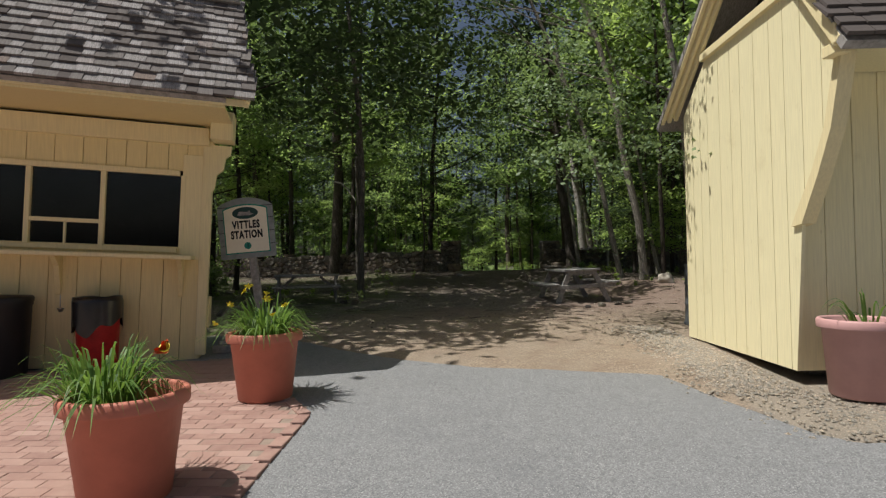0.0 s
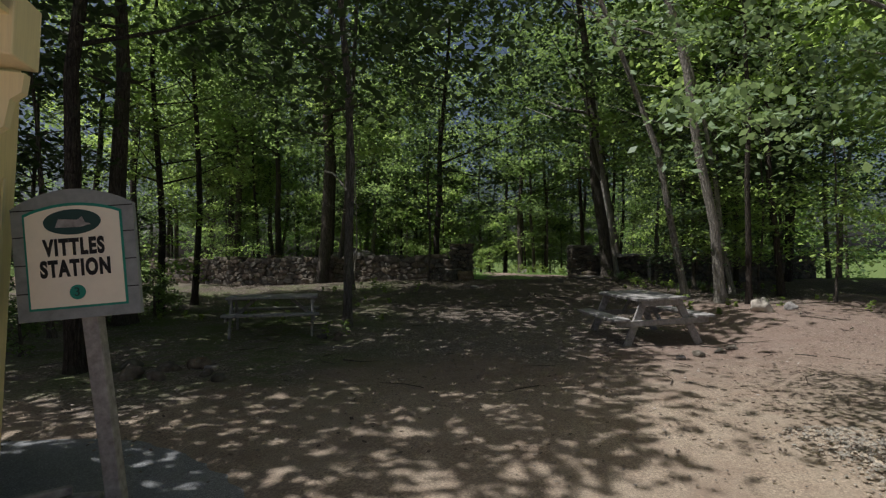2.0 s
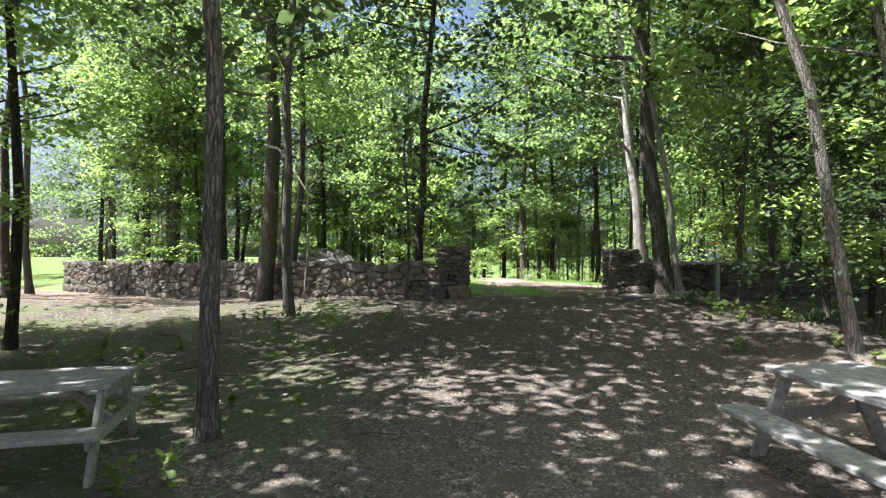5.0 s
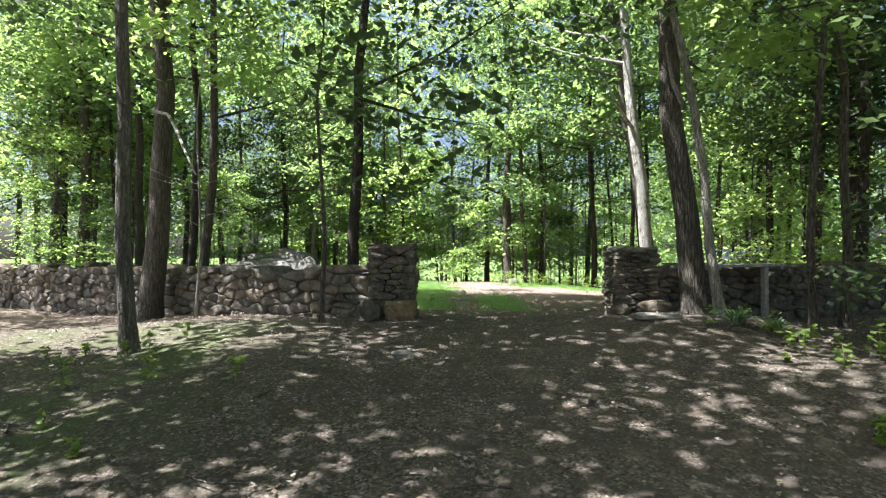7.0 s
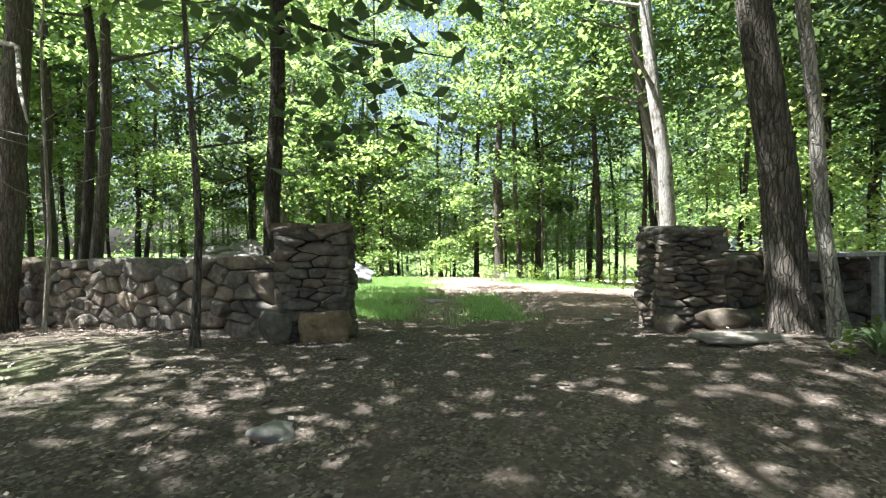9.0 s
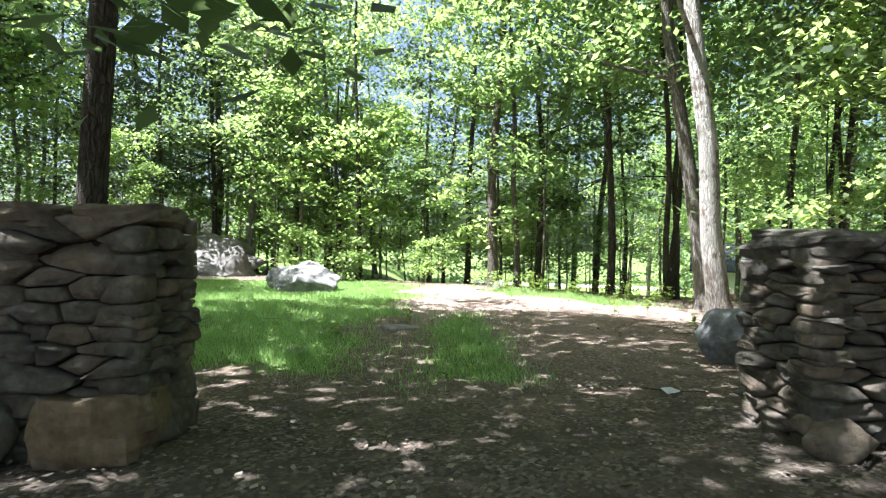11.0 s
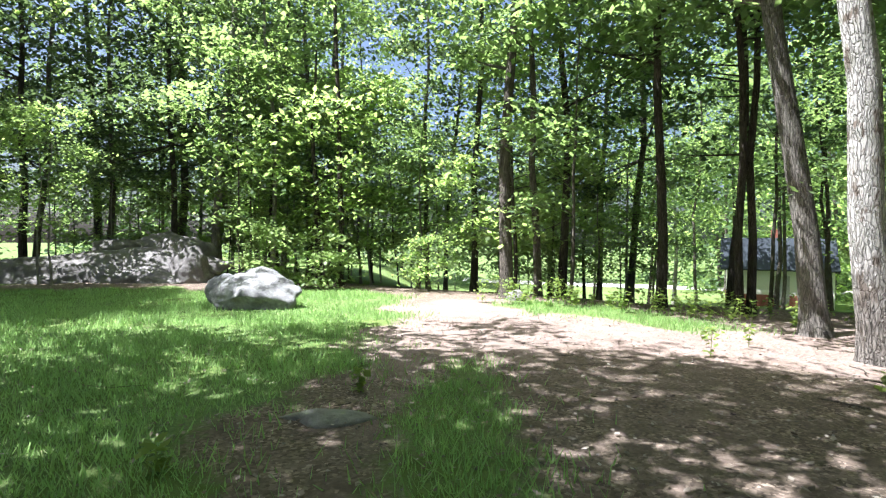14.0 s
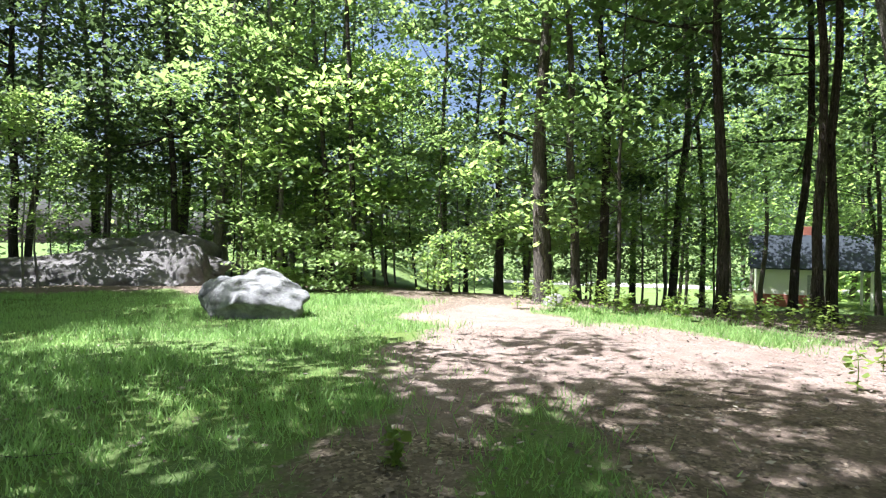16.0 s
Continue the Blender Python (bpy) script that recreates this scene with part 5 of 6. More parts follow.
def shingle_rows(parent, origin, along, upslope, normal, length, rows, exposure, rnd, parts_left, name="shingle", taper=0.0):
    """Courses of shakes, each a thin wedge, lapped from the eave upwards. Past the allowance the rest are joined."""
    pool = []
    for w in (0.1, 0.14, 0.19):
        hgt = exposure * 2.0
        vs = [(0, 0, 0.03), (w, 0, 0.03), (w, 0, 0), (0, 0, 0), (0, hgt, 0.005), (w, hgt, 0.005), (w, hgt, 0), (0, hgt, 0)]
        fs = [(0, 1, 5, 4), (3, 2, 1, 0), (1, 2, 6, 5), (0, 4, 7, 3), (2, 3, 7, 6), (4, 5, 6, 7)]
        pool.append((w, mesh_of("shingle", vs, fs, (SHINGLE,)), vs, fs))
    rot = Matrix((along, upslope, normal)).transposed().to_4x4()
    jv, jf = [], []
    for r in range(rows):
        x = -rnd.uniform(0, 0.08)
        while x < length - r * taper - 0.05:
            w, me, vs, fs = rnd.choice(pool)
            cut = min(1.0, (length - r * taper - x) / w)
            lift = 0.012 + rnd.uniform(0, 0.006)
            tilt = Matrix.Rotation(rnd.gauss(-0.07, 0.02), 4, "X") @ Matrix.Rotation(rnd.gauss(0, 0.015), 4, "Z")
            p = Vector(origin) + along * x + upslope * (r * exposure + rnd.gauss(0, 0.006)) + normal * lift
            m = Matrix.Translation(p) @ rot @ tilt @ Matrix.Diagonal((cut, 1, 1, 1))
            if parts_left > 0 and length - x < 3.4:
                parts_left -= 1
                part(name, me, parent, "", m)
            else:
                k = len(jv)
                jv += [m @ Vector(v) for v in vs]
                jf += [tuple(k + i for i in f) for f in fs]
            x += w + rnd.uniform(0.001, 0.006)
    if jv:
        ob = part("shingle_field", mesh_of("shingle_field", jv, jf, (SHINGLE,)), parent)
        ob["kind"] = "stuff"


def build_stand():
    st = thing("food_stand", "cream-painted wooden food stand with shingled hood roof", "building", Matrix.Translation((-2.92, 6.3, 1.1)) @ Matrix.Rotation(radians(3.0), 4, "Y") @ Matrix.Rotation(radians(17), 4, "Z") @ Matrix.Translation((2.92, -6.3, -1.1)))
    rnd = random.Random(4)
    z0, wy, x1, x0 = 0.12, 6.30, -2.92, -8.2
    # front boards under the counter, and above the window
    x = x1
    while x > x0:
        w = rnd.uniform(0.19, 0.28)
        part("board", box("board", w - 0.006, 0.03, 1.22, CREAM, 0.003, (x - w / 2, wy, z0 + 0.5)), st)
        part("board", box("board", w - 0.006, 0.03, 0.42, CREAM, 0.003, (x - w / 2, wy, 2.45)), st)
        x -= w
    part("post", box("post", 0.25, 0.05, 1.2, TRIM, 0.005, (x1 - 0.125, wy - 0.004, 1.83)), st)
    part("corner_board", box("corner_board", 0.11, 0.11, 2.5, TRIM, 0.006, (x1 + 0.01, wy + 0.02, z0 + 1.27)), st)
    # window
    win = part("window", box("window", 5.0, 0.07, 0.06, TRIM, 0.004, (-5.7, wy - 0.01, 2.21)), st, "wide serving window with dark panes")
    part("sill", box("sill", 5.0, 0.07, 0.05, TRIM, 0.004, (-5.7, wy - 0.01, 1.33)), win)
    for mx in (-3.16, -3.97, -4.68, -5.45, -6.25, -7.1):
        part("mullion", box("mullion", 0.05, 0.06, 0.83, TRIM, 0.004, (mx, wy - 0.008, 1.77)), win)
    part("rail", box("rail", 0.68, 0.05, 0.045, TRIM, 0.004, (-4.325, wy - 0.006, 1.62)), win)
    part("mullion", box("mullion", 0.022, 0.03, 0.24, TRIM, 0.002, (-4.325, wy - 0.004, 1.475)), win)
    for cx, w in ((-3.565, 0.78), (-4.325, 0.68), (-5.065, 0.74), (-5.85, 0.77), (-6.675, 0.82)):
        pane = part("pane", box("pane", w, 0.006, 0.83, GLASS, 0, (cx, wy + 0.012, 1.77)), win, "dark reflecting glass")
        pane.visible_shadow = False
    part("apron_board", box("apron_board", 5.2, 0.03, 0.16, CREAM, 0.003, (-5.55, wy + 0.002, 1.29)), st)
    # counter and its brackets
    part("counter", box("counter", 5.2, 0.34, 0.045, TRIM, 0.008, (-5.6, wy - 0.16, 1.255)), st, "narrow serving counter")
    for bx in (-3.14, -4.35, -5.6):
        part("bracket", prism("bracket", [(wy - 0.01, 1.23), (wy - 0.26, 1.23), (wy - 0.12, 1.12), (wy - 0.03, 0.82), (wy - 0.01, 0.80)], 0, bx - 0.025, bx + 0.025, CREAM), st)
    # shallow room behind, its shade painted in as near-black boards
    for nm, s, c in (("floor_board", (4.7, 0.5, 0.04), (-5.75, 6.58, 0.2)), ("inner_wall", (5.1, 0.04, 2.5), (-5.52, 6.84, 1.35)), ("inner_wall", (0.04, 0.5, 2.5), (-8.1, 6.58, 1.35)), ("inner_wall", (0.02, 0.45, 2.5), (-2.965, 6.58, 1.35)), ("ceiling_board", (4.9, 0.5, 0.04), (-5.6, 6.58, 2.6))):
        part(nm, box(nm, *s, ROOMSHADE, 0, c), st)
    # end wall
    part("end_wall", prism("end_wall", [(6.33, z0 - 0.1), (6.85, z0 - 0.1), (6.85, 2.75), (6.25, 3.8), (6.0, 3.8), (6.0, 2.9), (6.33, 2.7)], 0, x1 - 0.03, x1, CREAM), st)
    for k in range(2):
        part("batten", box("batten", 0.012, 0.03, 1.9, TRIM, 0.002, (x1 + 0.006, 6.5 + 0.2 * k, 1.1)), st)
    part("meter_box", box("meter_box", 0.07, 0.16, 0.36, TRIM, 0.01, (x1 + 0.05, 6.45, 0.62)), st)
    # hood: soffit, plate beam with end, scroll bracket
    part("soffit", box("soffit", 5.5, 1.0, 0.03, CREAM, 0.003, (-5.4, 5.83, 2.79)), st)
    part("header", box("header", 5.3, 0.1, 0.2, TRIM, 0.005, (-5.55, wy - 0.05, 2.64)), st)
    part("fascia", box("fascia", 5.76, 0.03, 0.07, TRIM, 0.005, (-5.3, 5.33, 2.84)), st)
    me = prism("scroll_bracket", [(0.0, 2.56), (-0.27, 2.56), (-0.26, 2.46), (-0.21, 2.42), (-0.19, 2.28), (-0.12, 2.22), (-0.1, 2.06), (-0.05, 1.98), (0.0, 1.8)], 0, -0.035, 0.035, TRIM)
    me.transform(Matrix.Translation((-2.93, 6.29, 0)) @ Matrix.Rotation(radians(90), 4, "Z"))
    part("scroll_bracket", me, st)
    part("end_beam", box("end_beam", 0.24, 0.3, 0.32, TRIM, 0.006, (-2.75, 6.19, 2.75)), st)
    # roof
    e, r = Vector((0, 5.27, 2.88)), Vector((0, 6.1, 4.14))
    up = (r - e).normalized()
    nrm = Vector((1, 0, 0)).cross(up).normalized()
    length = (r - e).length
    part("roof_front", prism("roof_front", [(e.y, e.z - 0.02), (r.y, r.z - 0.02), (r.y + 0.03, r.z - 0.04), (e.y + 0.05, e.z - 0.06)], 0, -8.2, -2.64, GREYWOOD), st)
    # unseen back slope, drawn out low to lengthen the shadow on the asphalt
    part("roof_back", prism("roof_back", [(r.y, r.z), (7.75, 1.15), (7.70, 1.10), (r.y, r.z - 0.07)], 0, -8.2, -3.35, SHINGLE), st)
    part("rake_board", beam("rake_board", (-2.44, e.y + 0.06, e.z - 0.05), (-2.68, r.y + 0.03, r.z - 0.07), 0.05, 0.1, TRIM), st)
    part("ridge_cap", box("ridge_cap", 5.6, 0.16, 0.05, GREYWOOD, 0.01, (-5.42, r.y - 0.02, r.z + 0.03)), st)
    shingle_rows(st, (-8.2, e.y - 0.03, e.z - 0.03), Vector((1, 0, 0)), up, nrm, 5.86, int(length / 0.118) + 1, 0.118, rnd, 300, taper=0.02)


build_stand()

# ---- the shed ----


def build_shed():
    sh = thing("shed", "cream-painted board shed with steep gable roof", "shed", pose(3.0, 0, 0))
    rnd = random.Random(9)
    zb = 0.15
    outline = [(7.2, zb), (4.95, zb), (4.95, 1.43), (4.80, 1.44), (4.57, 1.83), (4.40, 2.17), (4.24, 2.77), (4.18, 2.86), (4.78, 3.46), (4.82, 3.52), (6.55, 3.52), (7.2, 2.98)]

    def span_at(y):
        """The lowest and highest point of the gable at that place."""
        zs = []
        for (a, b), (c, d) in zip(outline, outline[1:] + outline[:1]):
            if (a - y) * (c - y) <= 0 and abs(a - c) > 1e-6:
                zs.append(b + (d - b) * (y - a) / (c - a))
        return (min(zs), max(zs)) if zs else None

    y = 7.2
    while y > 4.2:
        w = rnd.uniform(0.2, 0.3)
        e = max(4.2, y - w)
        ys = [y - 0.004, *[q for q in (6.55, 4.95, 4.82, 4.8, 4.78, 4.57, 4.4, 4.24) if e + 0.01 < q < y - 0.01], e + 0.003]
        lo = [(q, span_at(q)[0]) for q in ys if span_at(q)]
        hi = [(q, span_at(q)[1]) for q in ys if span_at(q)]
        if len(lo) > 1:
            part("board", prism("board", lo + hi[::-1], 0, 0.0, 0.028 + rnd.uniform(0, 0.003), SUNLITCREAM), sh)
        y = e
    part("gable_backing", prism("gable_backing", outline, 0, 0.034, 0.06, SUNLITCREAM), sh)
    # front wall under the jetty, and the far closing walls
    x = 0.03
    while x < 4.0:
        w = rnd.uniform(0.2, 0.28)
        part("board", box("board", w - 0.006, 0.03, 2.65, SUNLITCREAM, 0.003, (x + w / 2, 4.97, zb + 1.325)), sh)
        x += w
    part("back_wall", box("back_wall", 4.0, 0.04, 2.8, SUNLITCREAM, 0.003, (2.02, 7.18, zb + 1.4)), sh)
    part("far_wall", box("far_wall", 0.04, 2.2, 3.0, SUNLITCREAM, 0.003, (4.0, 6.07, zb + 1.5)), sh)
    part("floor_frame", box("floor_frame", 3.9, 2.1, 0.1, ROOMSHADE, 0.003, (2.05, 6.08, zb + 0.1)), sh)
    for k in range(3):
        part("pier", box("pier", 0.2, 0.2, 0.25, LEDGE, 0.02, (0.4 + 1.5 * k, 5.4, 0.05)), sh)
        part("pier", box("pier", 0.2, 0.2, 0.2, LEDGE, 0.02, (0.4 + 1.5 * k, 6.9, 0.1)), sh)
    part("jetty_edge", prism("jetty_edge", [(4.93, 1.42), (4.78, 1.44), (4.55, 1.83), (4.38, 2.17), (4.22, 2.77), (4.30, 2.77), (4.46, 2.2), (4.63, 1.87), (4.88, 1.5)], 0, -0.03, 0.09, TRIM), sh)
    part("soffit", box("soffit", 4.1, 0.7, 0.03, SUNLITCREAM, 0.003, (2.12, 4.58, 2.80)), sh)
    part("fascia", box("fascia", 4.3, 0.035, 0.16, TRIM, 0.005, (2.0, 4.14, 2.83)), sh)
    part("corbel", box("corbel", 0.12, 0.16, 0.09, TRIM, 0.006, (-0.05, 4.26, 2.74)), sh)
    # open gable truss
    part("tie_beam", box("tie_beam", 0.05, 1.85, 0.09, TRIM, 0.005, (-0.02, 5.68, 3.54)), sh)
    # near-black sheet painting the shade inside the open loft
    part("loft_shade", box("loft_shade", 0.04, 1.9, 1.0, ROOMSHADE, 0, (0.5, 5.7, 4.0)), sh)
    for off, xx in ((0.0, -0.12), (0.1, -0.07), (0.2, -0.02)):
        part("rake_rafter", beam("rake_rafter", (xx, 7.62 - off, 3.02), (xx, 5.42, 4.72 - off * 0.8), 0.045, 0.1, TRIM), sh)
    for off, xx in ((0.0, -0.12), (0.1, -0.04)):
        part("rake_rafter", beam("rake_rafter", (xx, 4.12 + off, 2.76), (xx, 5.42, 4.66 - off * 0.8), 0.045, 0.1, TRIM), sh)
    part("rake_batten", beam("rake_batten", (-0.02, 4.32, 2.87), (-0.02, 4.80, 3.47), 0.03, 0.05, TRIM), sh)
    part("roof_back", prism("roof_back", [(7.75, 2.98), (5.42, 4.80), (5.40, 4.74), (7.70, 2.92)], 0, -0.15, 4.3, SHINGLE), sh)
    part("roof_front", prism("roof_front", [(4.02, 2.72), (5.42, 4.80), (5.44, 4.74), (4.08, 2.68)], 0, -0.14, 4.3, GREYWOOD), sh)
    up = (Vector((0, 5.42, 4.80)) - Vector((0, 4.02, 2.74))).normalized()
    nrm = Vector((1, 0, 0)).cross(up).normalized()
    shingle_rows(sh, (-0.15, 4.0, 2.74), Vector((1, 0, 0)), up, nrm, 4.5, 20, 0.115, rnd, 60)


build_shed()

# ---- bins and small things by the buildings ----


def build_bins():
    b = thing("trash_bin", "black rounded plastic trash bin against the stand", "trash bin", pose(-4.66, 5.5, gz(-4.66, 5.5) + 0.016))
    part("body", lathe("body", [(0, 0), (0.24, 0), (0.25, 0.02), (0.29, 0.70), (0.30, 0.72), (0.30, 0.76)], BLACKPLASTIC, 28), b)
    part("lid", lathe("lid", [(0.305, 0.75), (0.31, 0.79), (0.29, 0.81), (0.0, 0.83)], BLACKPLASTIC, 28), b)
    b = thing("trash_bin", "red trash bin with a black bag folded over the rim", "trash bin", pose(-3.82, 5.8, gz(-3.82, 5.8) + 0.016))
    part("body", lathe("body", [(0, 0), (0.175, 0), (0.185, 0.02), (0.215, 0.70), (0.22, 0.74), (0.205, 0.74), (0.17, 0.1)], REDPLASTIC, 28), b)
    sides, vs, fs = 48, [], []
    for k, (r, z, ripple) in enumerate(((0.235, 0.44, 1.0), (0.237, 0.52, 0.8), (0.234, 0.62, 0.5), (0.236, 0.71, 0.2), (0.228, 0.765, 0.1), (0.205, 0.75, 0.1), (0.16, 0.4, 0.2), (0.02, 0.34, 0.0))):
        for q in range(sides):
            a = 2 * math.pi * q / sides
            fold = noise.noise((3.1 * math.cos(a), 3.1 * math.sin(a), 0.5 * k)) + 0.5 * math.sin(9 * a + k)
            rr = r + 0.012 * ripple * fold
            vs.append((rr * math.cos(a), rr * math.sin(a), z + (0.14 * noise.noise((1.6 * math.cos(a), 1.6 * math.sin(a), 4.0)) + 0.02 * math.sin(5 * a)) * (1.0 if k == 0 else 0.6 if k == 1 else 0.0)))
    for k in range(7):
        fs += [(k * sides + q, k * sides + (q + 1) % sides, (k + 1) * sides + (q + 1) % sides, (k + 1) * sides + q) for q in range(sides)]
    part("bag", mesh_of("bag", vs, fs, (BAGPLASTIC,), True), b, "shiny black bin bag hanging in folds")
    d = thing("barrel", "dark grey drum standing behind the shed", "barrel", pose(3.62, 8.15, gz(3.62, 8.15)))
    part("body", lathe("body", [(0, 0), (0.26, 0), (0.275, 0.03), (0.255, 0.08), (0.25, 0.30), (0.262, 0.32), (0.25, 0.34), (0.25, 0.60), (0.262, 0.62), (0.25, 0.64), (0.245, 0.88), (0.255, 0.9), (0.24, 0.9), (0.235, 0.86), (0, 0.85)], GREYBARREL, 30), d)
    t = thing("timber", "grey weathered timbers stacked beside the sign post", "timber", pose(-2.68, 6.62, gz(-2.68, 6.62) + 0.05, 0, 0, 12))
    part("beam", box("beam", 0.5, 0.09, 0.09, GREYWOOD, 0.008), t)
    part("beam", box("beam", 0.42, 0.08, 0.07, GREYWOOD, 0.008, (0.02, 0.14, 0.0)), t)
    part("beam", box("beam", 0.3, 0.05, 0.05, GREYWOOD, 0.006, (-0.05, 0.05, 0.075), Matrix.Rotation(0.5, 4, "Z")), t)
    p = thing("paper", "crumpled white paper scrap on the track", "paper", pose(3.32, 23.05, gz(3.32, 23.05) + 0.03, 8, 0, 25))
    part("sheet", mesh_of("sheet", [(-0.07, -0.04, 0), (0.07, -0.05, 0.01), (0.06, 0.05, 0.0), (-0.06, 0.04, 0.015), (0, 0, 0.03)], [(0, 1, 4), (1, 2, 4), (2, 3, 4), (3, 0, 4)], (PAPER,)), p)
    h = thing("ladle", "small steel ladle hanging on the stand wall", "ladle", pose(-4.28, 5.88, 0.78))
    part("handle", tubes("handle", [([(0, 0, 0.16), (0, -0.01, 0.0), (0.01, -0.02, -0.04)], [0.006, 0.005, 0.005])], METAL, 6), h)
    part("bowl", lathe("bowl", [(0, -0.09), (0.02, -0.085), (0.034, -0.06), (0.036, -0.045)], METAL, 14), h)


build_bins()

# ---- the far hut, the lane ----


def build_hut():
    z = gz(24.6, 61.6)
    h = thing("hut", "small white hut with brick base and grey roof", "hut", pose(24.6, 61.6, z - 0.1, 0, 0, -27))
    part("brick_base", box("brick_base", 4.3, 3.2, 0.9, HUTBASE, 0.02, (0, 0, 0.45)), h)
    part("wall", box("wall", 4.2, 3.1, 2.0, HUTWALL, 0.01, (0, 0, 1.88)), h)
    part("gable", prism("gable", [(-1.55, 2.88), (1.55, 2.88), (0, 4.6)], 0, -2.09, 2.09, HUTWALL), h)
    for s in (-1, 1):
        part("roof_side", prism("roof_side", [(s * 1.95, 2.62), (0, 4.78), (0, 4.68), (s * 1.90, 2.54)], 0, -2.5, 4.4, HUTROOF), h)
        part("porch_post", box("porch_post", 0.14, 0.14, 2.6, HUTWALL, 0.01, (4.1, s * 1.5, 1.3)), h)
    d = part("door", box("door", 0.9, 0.05, 2.0, GREYWOOD, 0.01, (1.2, -1.6, 1.2)), h, "grey door")
    part("door_frame", box("door_frame", 1.06, 0.04, 2.1, HUTWALL, 0.01, (1.2, -1.57, 1.22)), d)
    part("chimney", box("chimney", 0.45, 0.45, 0.9, HUTBASE, 0.02, (0.9, 0.3, 4.9)), h)


build_hut()


def build_lane():
    vs, fs = [], []
    xs = np.arange(4, 60, 2.0)
    for i, x in enumerate(xs):
        y = 80 - 0.35 * (x - 10)
        for d in (-2.4, 2.4):
            vs.append((x, y + d, gz(x, y + d) + 0.03))
        if i:
            fs.append((2 * i - 2, 2 * i, 2 * i + 1, 2 * i - 1))
    tagged(new("lane", mesh_of("lane", vs, fs, (PALELANE,))), "pale gravel lane beyond the woods", "road", kind="structure")


PALELANE = mat_plain("pale_lane_gravel", (0.5, 0.47, 0.43), 0.95, vary=0.1)
build_lane()

# ---- grass, weeds, litter ----


def grass_field():
    g = np.random.default_rng(21)
    n = 340000
    x = g.uniform(-8.5, 7.5, n)
    y = 22.6 + 14.5 * g.uniform(0, 1, n) ** 1.25
    lawn, _, _ = covers(x, y)
    thin = np.array([noise.noise((a * 1.7, b * 1.7, 9.0)) for a, b in zip(x, y)])
    keep = g.uniform(0, 1, n) < np.clip(0.75 + 1.1 * thin, 0.15, 1.0) * lawn ** 1.5 * np.interp(y, [22, 30, 37], [1.0, 0.8, 0.45])
    x, y = x[keep], y[keep]
    x, y = x[:120000], y[:120000]
    n = len(x)
    z = ground_z(x, y) - 0.005
    patch = np.array([0.5 + 0.85 * noise.noise((a * 0.8, b * 0.8, 2.0)) for a, b in zip(x, y)])
    ln = g.uniform(0.03, 0.085, n) * np.maximum(0.25, 0.6 + patch)
    a = g.uniform(0, 2 * np.pi, n)
    w = g.uniform(0.003, 0.0055, n) * np.interp(y, [22, 36], [1.0, 2.0])
    sx, sy = np.cos(a) * w, np.sin(a) * w
    tx, ty = g.normal(0, 0.4, n) * ln, g.normal(0, 0.4, n) * ln
    b = np.stack([x, y, z], 1)
    s = np.stack([sx, sy, 0 * sx], 1)
    t = b + np.stack([tx, ty, ln], 1)
    q = np.stack([b - s, b + s, t + s * 0.25, t - s * 0.25], 1)
    tagged(new("grass", quads("grass", q, GRASSBLADE)), "uneven green lawn grass in the clearing", "grass", kind="stuff")


grass_field()


def litter():
    g = np.random.default_rng(5)
    n = 80000
    x = g.uniform(-8.5, 8.5, n)
    y = 7.5 + 25 * g.uniform(0, 1, n)
    lawn, earth, _ = covers(x, y)
    keep = (g.uniform(0, 1, n) < 1 - 0.9 * lawn) & (g.uniform(0, 1, n) < np.where(y > 20, 1 - 0.55 * earth, 1 - 0.62 * earth))
    x, y = x[keep], y[keep]
    c = np.stack([x, y, ground_z(x, y) + 0.022], 1)
    q = leaf_quads(c, 0.05 * g.uniform(0.5, 1.15, len(c)), g, 0.0, 0.25, 0.6)
    tagged(new("leaf_litter", quads("leaf_litter", q, DRYLEAF)), "scattered dry brown leaves on the forest floor", "leaf litter", kind="stuff")


litter()


def pebbles(name, label, count, place, lo, hi, mat, seed):
    g = np.random.default_rng(seed)
    x, y = place(g, count)
    s = g.uniform(lo, hi, len(x))
    octa = np.array([(1, 0, 0), (0, 1, 0), (-1, 0, 0), (0, -1, 0), (0, 0, 0.7), (0, 0, -0.5)])
    a = g.uniform(0, 6.28, len(x))
    rot = np.stack([np.stack([np.cos(a), -np.sin(a), 0 * a], 1), np.stack([np.sin(a), np.cos(a), 0 * a], 1), np.stack([0 * a, 0 * a, 1 + 0 * a], 1)], 1)
    v = np.einsum("nij,kj->nki", rot, octa) * s[:, None, None] * g.uniform(0.7, 1.3, (len(x), 6, 1))
    v += np.stack([x, y, ground_z(x, y) + 0.25 * s], 1)[:, None, :]
    tri = np.array([(0, 1, 4), (1, 2, 4), (2, 3, 4), (3, 0, 4), (1, 0, 5), (2, 1, 5), (3, 2, 5), (0, 3, 5)])
    f = (tri[None] + 6 * np.arange(len(x))[:, None, None]).reshape(-1, 3)
    me = bpy.data.meshes.new(name)
    me.from_pydata(v.reshape(-1, 3).tolist(), [], f.tolist())
    me.materials.append(mat)
    tagged(new(name, me), label, "gravel", kind="stuff")


def by_shed(g, n):
    y = g.uniform(3.6, 8.2, n)
    x = 2.55 + 0.06 * (y - 5) + g.normal(0, 0.22, n) + np.where(y < 4.6, g.uniform(0, 1.6, n), 0)
    k = (x < 2.98) | (y < 4.9)
    return x[k], y[k]


def on_track(g, n):
    y = g.uniform(7, 34, n)
    return path_middle(y) + g.normal(0, 1.5, n), y


pebbles("gravel", "pale gravel strip along the shed", 6500, by_shed, 0.006, 0.02, GRAVELMAT, 3)
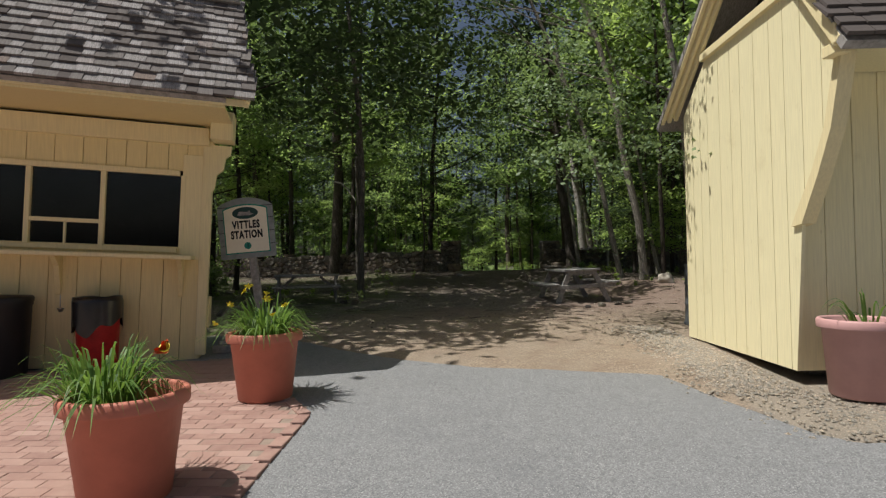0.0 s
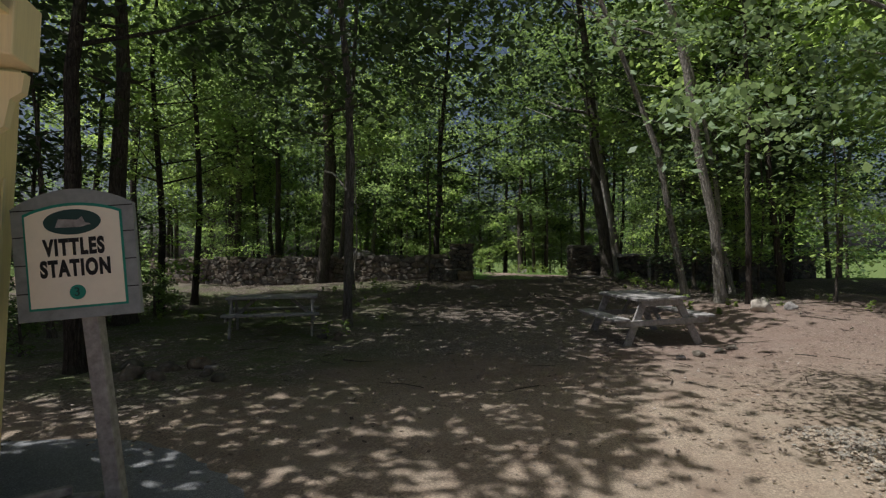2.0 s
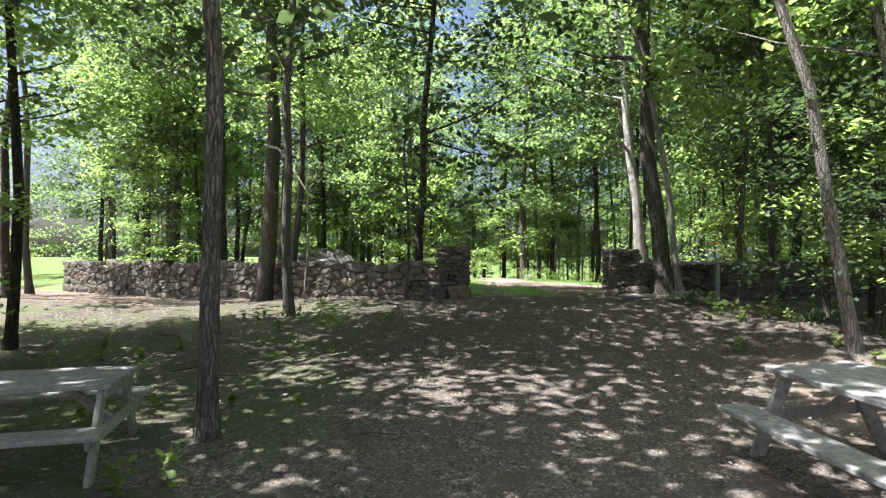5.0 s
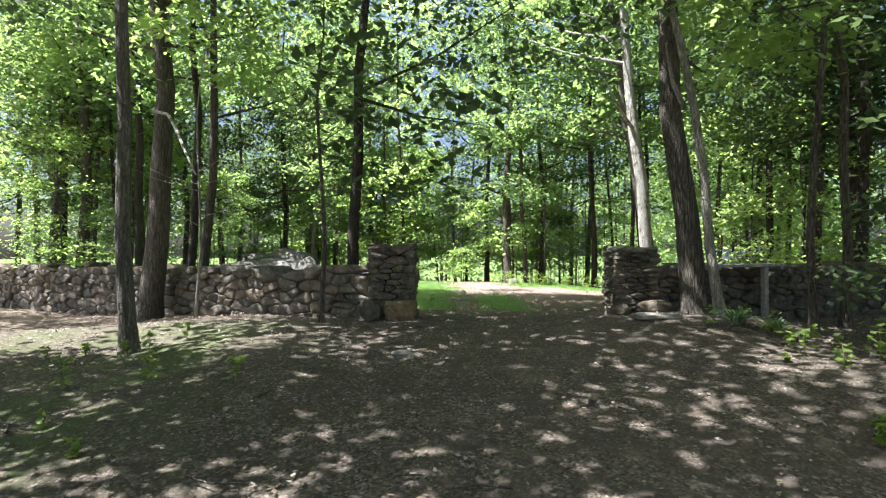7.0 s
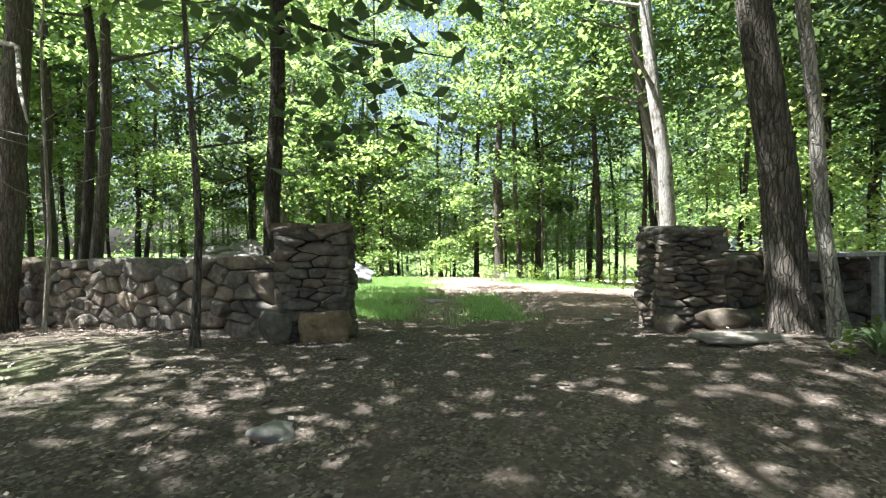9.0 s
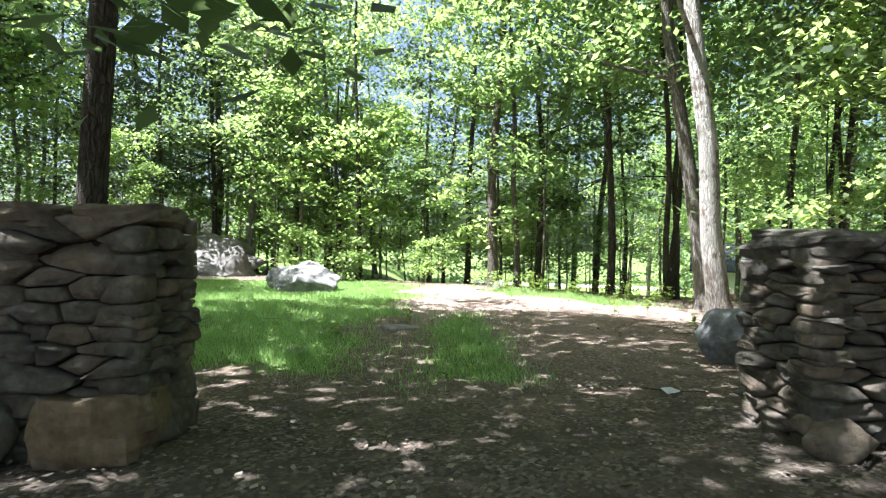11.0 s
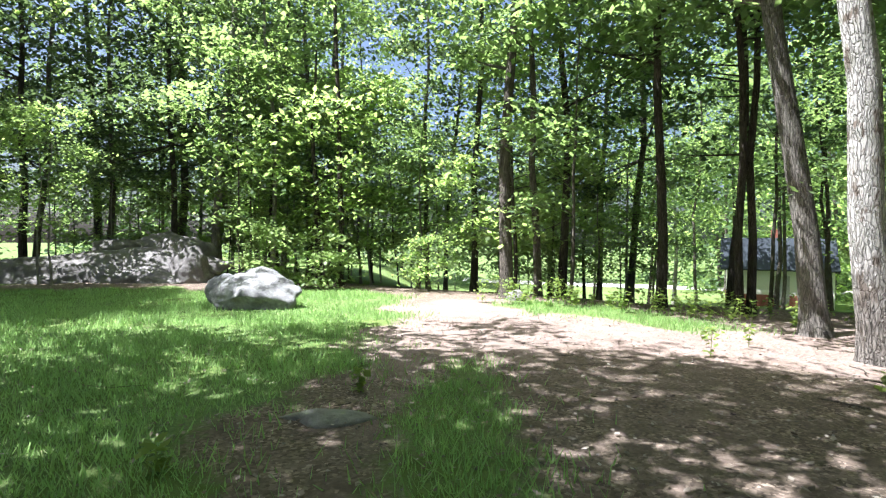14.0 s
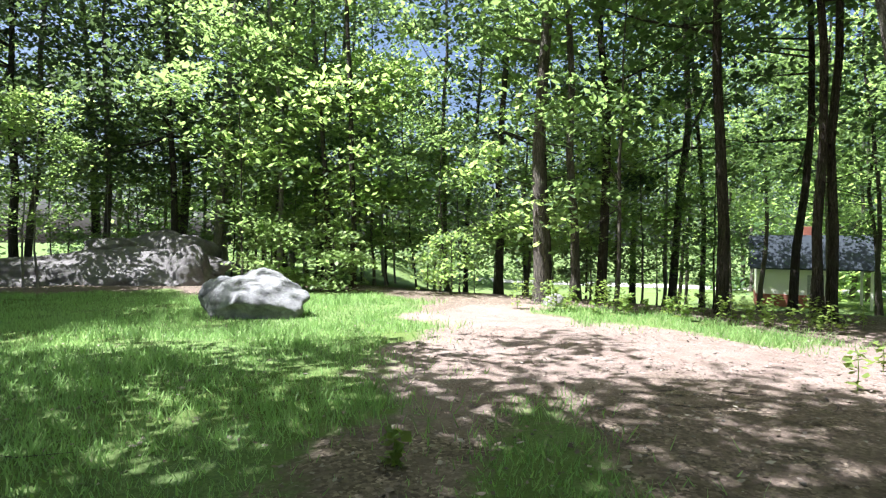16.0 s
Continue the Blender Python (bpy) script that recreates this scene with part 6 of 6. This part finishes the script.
pebbles("track_stones", "small stones scattered over the dirt track", 4200, on_track, 0.005, 0.016, DULLGRAVEL, 4)


def twigs():
    g = random.Random(8)
    lst = []
    for _ in range(230):
        x, y = g.uniform(-7, 8), g.uniform(9, 29)
        if abs(x - path_middle(y)) < 1.0 and g.random() < 0.7:
            continue
        a, ln, r = g.uniform(0, 6.28), g.uniform(0.12, 0.55), g.uniform(0.003, 0.009)
        p = [(x + math.cos(a + 0.25 * k) * ln * k / 2, y + math.sin(a + 0.25 * k) * ln * k / 2) for k in (-1, 0, 1)]
        lst.append(([(u, v, gz(u, v) + 0.025 + g.uniform(0, 0.012)) for u, v in p], [r, r * 0.9, r * 0.5]))
    tagged(new("twigs", tubes("twigs", lst, BARK, 4)), "dry grey twigs strewn over the forest floor", "twigs", kind="stuff")


twigs()


def weed(name, label, x, y, h, count, seed, mat):
    g = np.random.default_rng(seed)
    t = g.uniform(0.15, 1, count)
    c = np.stack([g.normal(0, 0.09, count) * h * 1.6, g.normal(0, 0.09, count) * h * 1.6, t * h], 1)
    w = thing(name, label, "weed", pose(x, y, gz(x, y)), "weeds along the clearing")
    part("leaves", quads("leaves", leaf_quads(c, 0.085, g, 0.2, 0.4, 0.7), mat), w)
    part("stem", tubes("stem", [([(0, 0, -0.02), (0.01, 0, h * 0.5), (0, 0.01, h)], [0.005, 0.004, 0.002])], mat, 5), w)


g0 = random.Random(33)
for i in range(46):
    f = i / 45
    weed("weed", "leafy green weed at the clearing's edge", 3.1 + 6.2 * f + g0.gauss(0, 0.25), 35.0 - 2.6 * f + g0.gauss(0, 0.5), g0.uniform(0.25, 0.58), 50, i, WEED)
for x, y, h in ((4.2, 20.1, 0.3), (5.2, 18.6, 0.4), (4.6, 18.9, 0.3), (5.6, 19.0, 0.4), (4.35, 21.3, 0.25), (-2.6, 18.9, 0.4), (-2.3, 18.4, 0.3), (-3.2, 18.4, 0.35), (-1.4, 18.2, 0.25), (-2.5, 12.6, 0.25), (-2.2, 12.7, 0.3), (5.9, 30.0, 0.3), (4.9, 29.0, 0.35), (1.2, 27.2, 0.2), (0.4, 25.6, 0.2), (5.6, 27.4, 0.2)):
    weed("weed", "small green weed growing from the bare earth", x, y, h, 30, int(100 * h + 7 * x), WEED)

for x, y, sc in ((4.6, 20.25, 1.0), (4.95, 20.0, 0.8), (5.7, 18.2, 0.9), (6.4, 18.9, 1.0), (5.9, 15.6, 0.7)):
    fern = thing("fern", "blue-green fern tuft on the forest floor", "fern", Matrix.LocRotScale((x, y, gz(x, y)), Euler((0, 0, 3 * x)), (sc,) * 3), "ferns by the wall")
    part("fronds", blades("fronds", 60, 0.34, 0.36, 0.05, LEAFGREY, int(10 * x), 0.07), fern)
for i in range(64):
    x, y = g0.choice(((-6.5, -1.2), (3.4, 8.0)))[0] + g0.uniform(0, 4.8), g0.uniform(13.5, 21.2)
    if abs(x - float(path_middle(y))) > 2.1:
        weed("weed", "low green seedling on the shaded forest floor", x, y, g0.uniform(0.1, 0.3), 22, 300 + i, WEED)

# ---- brick patio, last ----


def inside(x, y, poly):
    c = False
    for (a, b), (d, e) in zip(poly, poly[1:] + poly[:1]):
        if (b > y) != (e > y) and x < (d - a) * (y - b) / (e - b) + a:
            c = not c
    return c


def build_patio():
    edge = [(-7.4, 0.0), (-1.30, 0.0), (-1.22, 4.2), (-2.45, 6.22), (-7.4, 4.85)]
    pat = thing("patio", "red brick paving in running bond, sandy joints", "patio", kind="structure")
    vs, fs = [], []
    xs, ys = np.arange(-7.4, -1.0, 0.2), np.arange(0.0, 6.3, 0.2)
    for i in range(len(xs) - 1):
        for j in range(len(ys) - 1):
            if inside(xs[i] + 0.1, ys[j] + 0.1, edge):
                k = len(vs)
                for a, b in ((xs[i], ys[j]), (xs[i + 1], ys[j]), (xs[i + 1], ys[j + 1]), (xs[i], ys[j + 1])):
                    vs.append((a, b, gz(a, b) + 0.0145))
                fs.append((k, k + 1, k + 2, k + 3))
    part("bed", mesh_of("bed", vs, fs, (MORTAR,)), pat)
    rnd = random.Random(2)
    L, W, H = 0.205, 0.1, 0.03
    bm = bmesh.new()
    bmesh.ops.create_cube(bm, size=1.0)
    bmesh.ops.scale(bm, vec=(L - 0.004, W - 0.004, H), verts=bm.verts)
    bmesh.ops.bevel(bm, geom=[e for e in bm.edges if all(v.co.z > 0 for v in e.verts)], offset=0.004, segments=1, affect="EDGES")
    brick = finish("brick", bm, BRICK)
    bv, bf = [v.co.copy() for v in brick.vertices], [tuple(p.vertices) for p in brick.polygons]
    jv, jf, left = [], [], 300
    spots = []
    for j in range(62):
        for i in range(32):
            x, y = -7.35 + i * L + (L / 2 if j % 2 else 0), 0.05 + j * W
            if inside(x, y, edge):
                spots.append((math.hypot(x + 1.3, y - 3.4), x, y))
    spots.sort()
    for _, x, y in spots:
        sl = (gz(x, y + 0.05) - gz(x, y - 0.05)) / 0.1
        m = Matrix.LocRotScale((x, y, gz(x, y) + 0.004 + rnd.gauss(0, 0.001)), Euler((math.atan(sl) + rnd.gauss(0, 0.005), rnd.gauss(0, 0.004), rnd.gauss(0, 0.008))), None)
        if left:
            left -= 1
            part("brick", brick, pat, "", m)
        else:
            k = len(jv)
            jv += [m @ v for v in bv]
            jf += [tuple(k + i for i in f) for f in bf]
    part("brick_field", mesh_of("brick_field", jv, jf, (BRICK,)), pat)["kind"] = "stuff"
    # soldier course along the edge
    for a, b in (((-1.30, 0.0), (-1.22, 4.2)), ((-1.22, 4.2), (-2.45, 6.22))):
        n = int(math.hypot(b[0] - a[0], b[1] - a[1]) / 0.212)
        ang = math.atan2(b[1] - a[1], b[0] - a[0])
        for i in range(n):
            x, y = a[0] + (b[0] - a[0]) * (i + 0.5) / n, a[1] + (b[1] - a[1]) * (i + 0.5) / n
            part("edge_brick", brick, pat, "", Matrix.LocRotScale((x + 0.05, y, gz(x, y) + 0.0085), Euler((0, 0, ang + rnd.gauss(0, 0.01))), None))


build_patio()
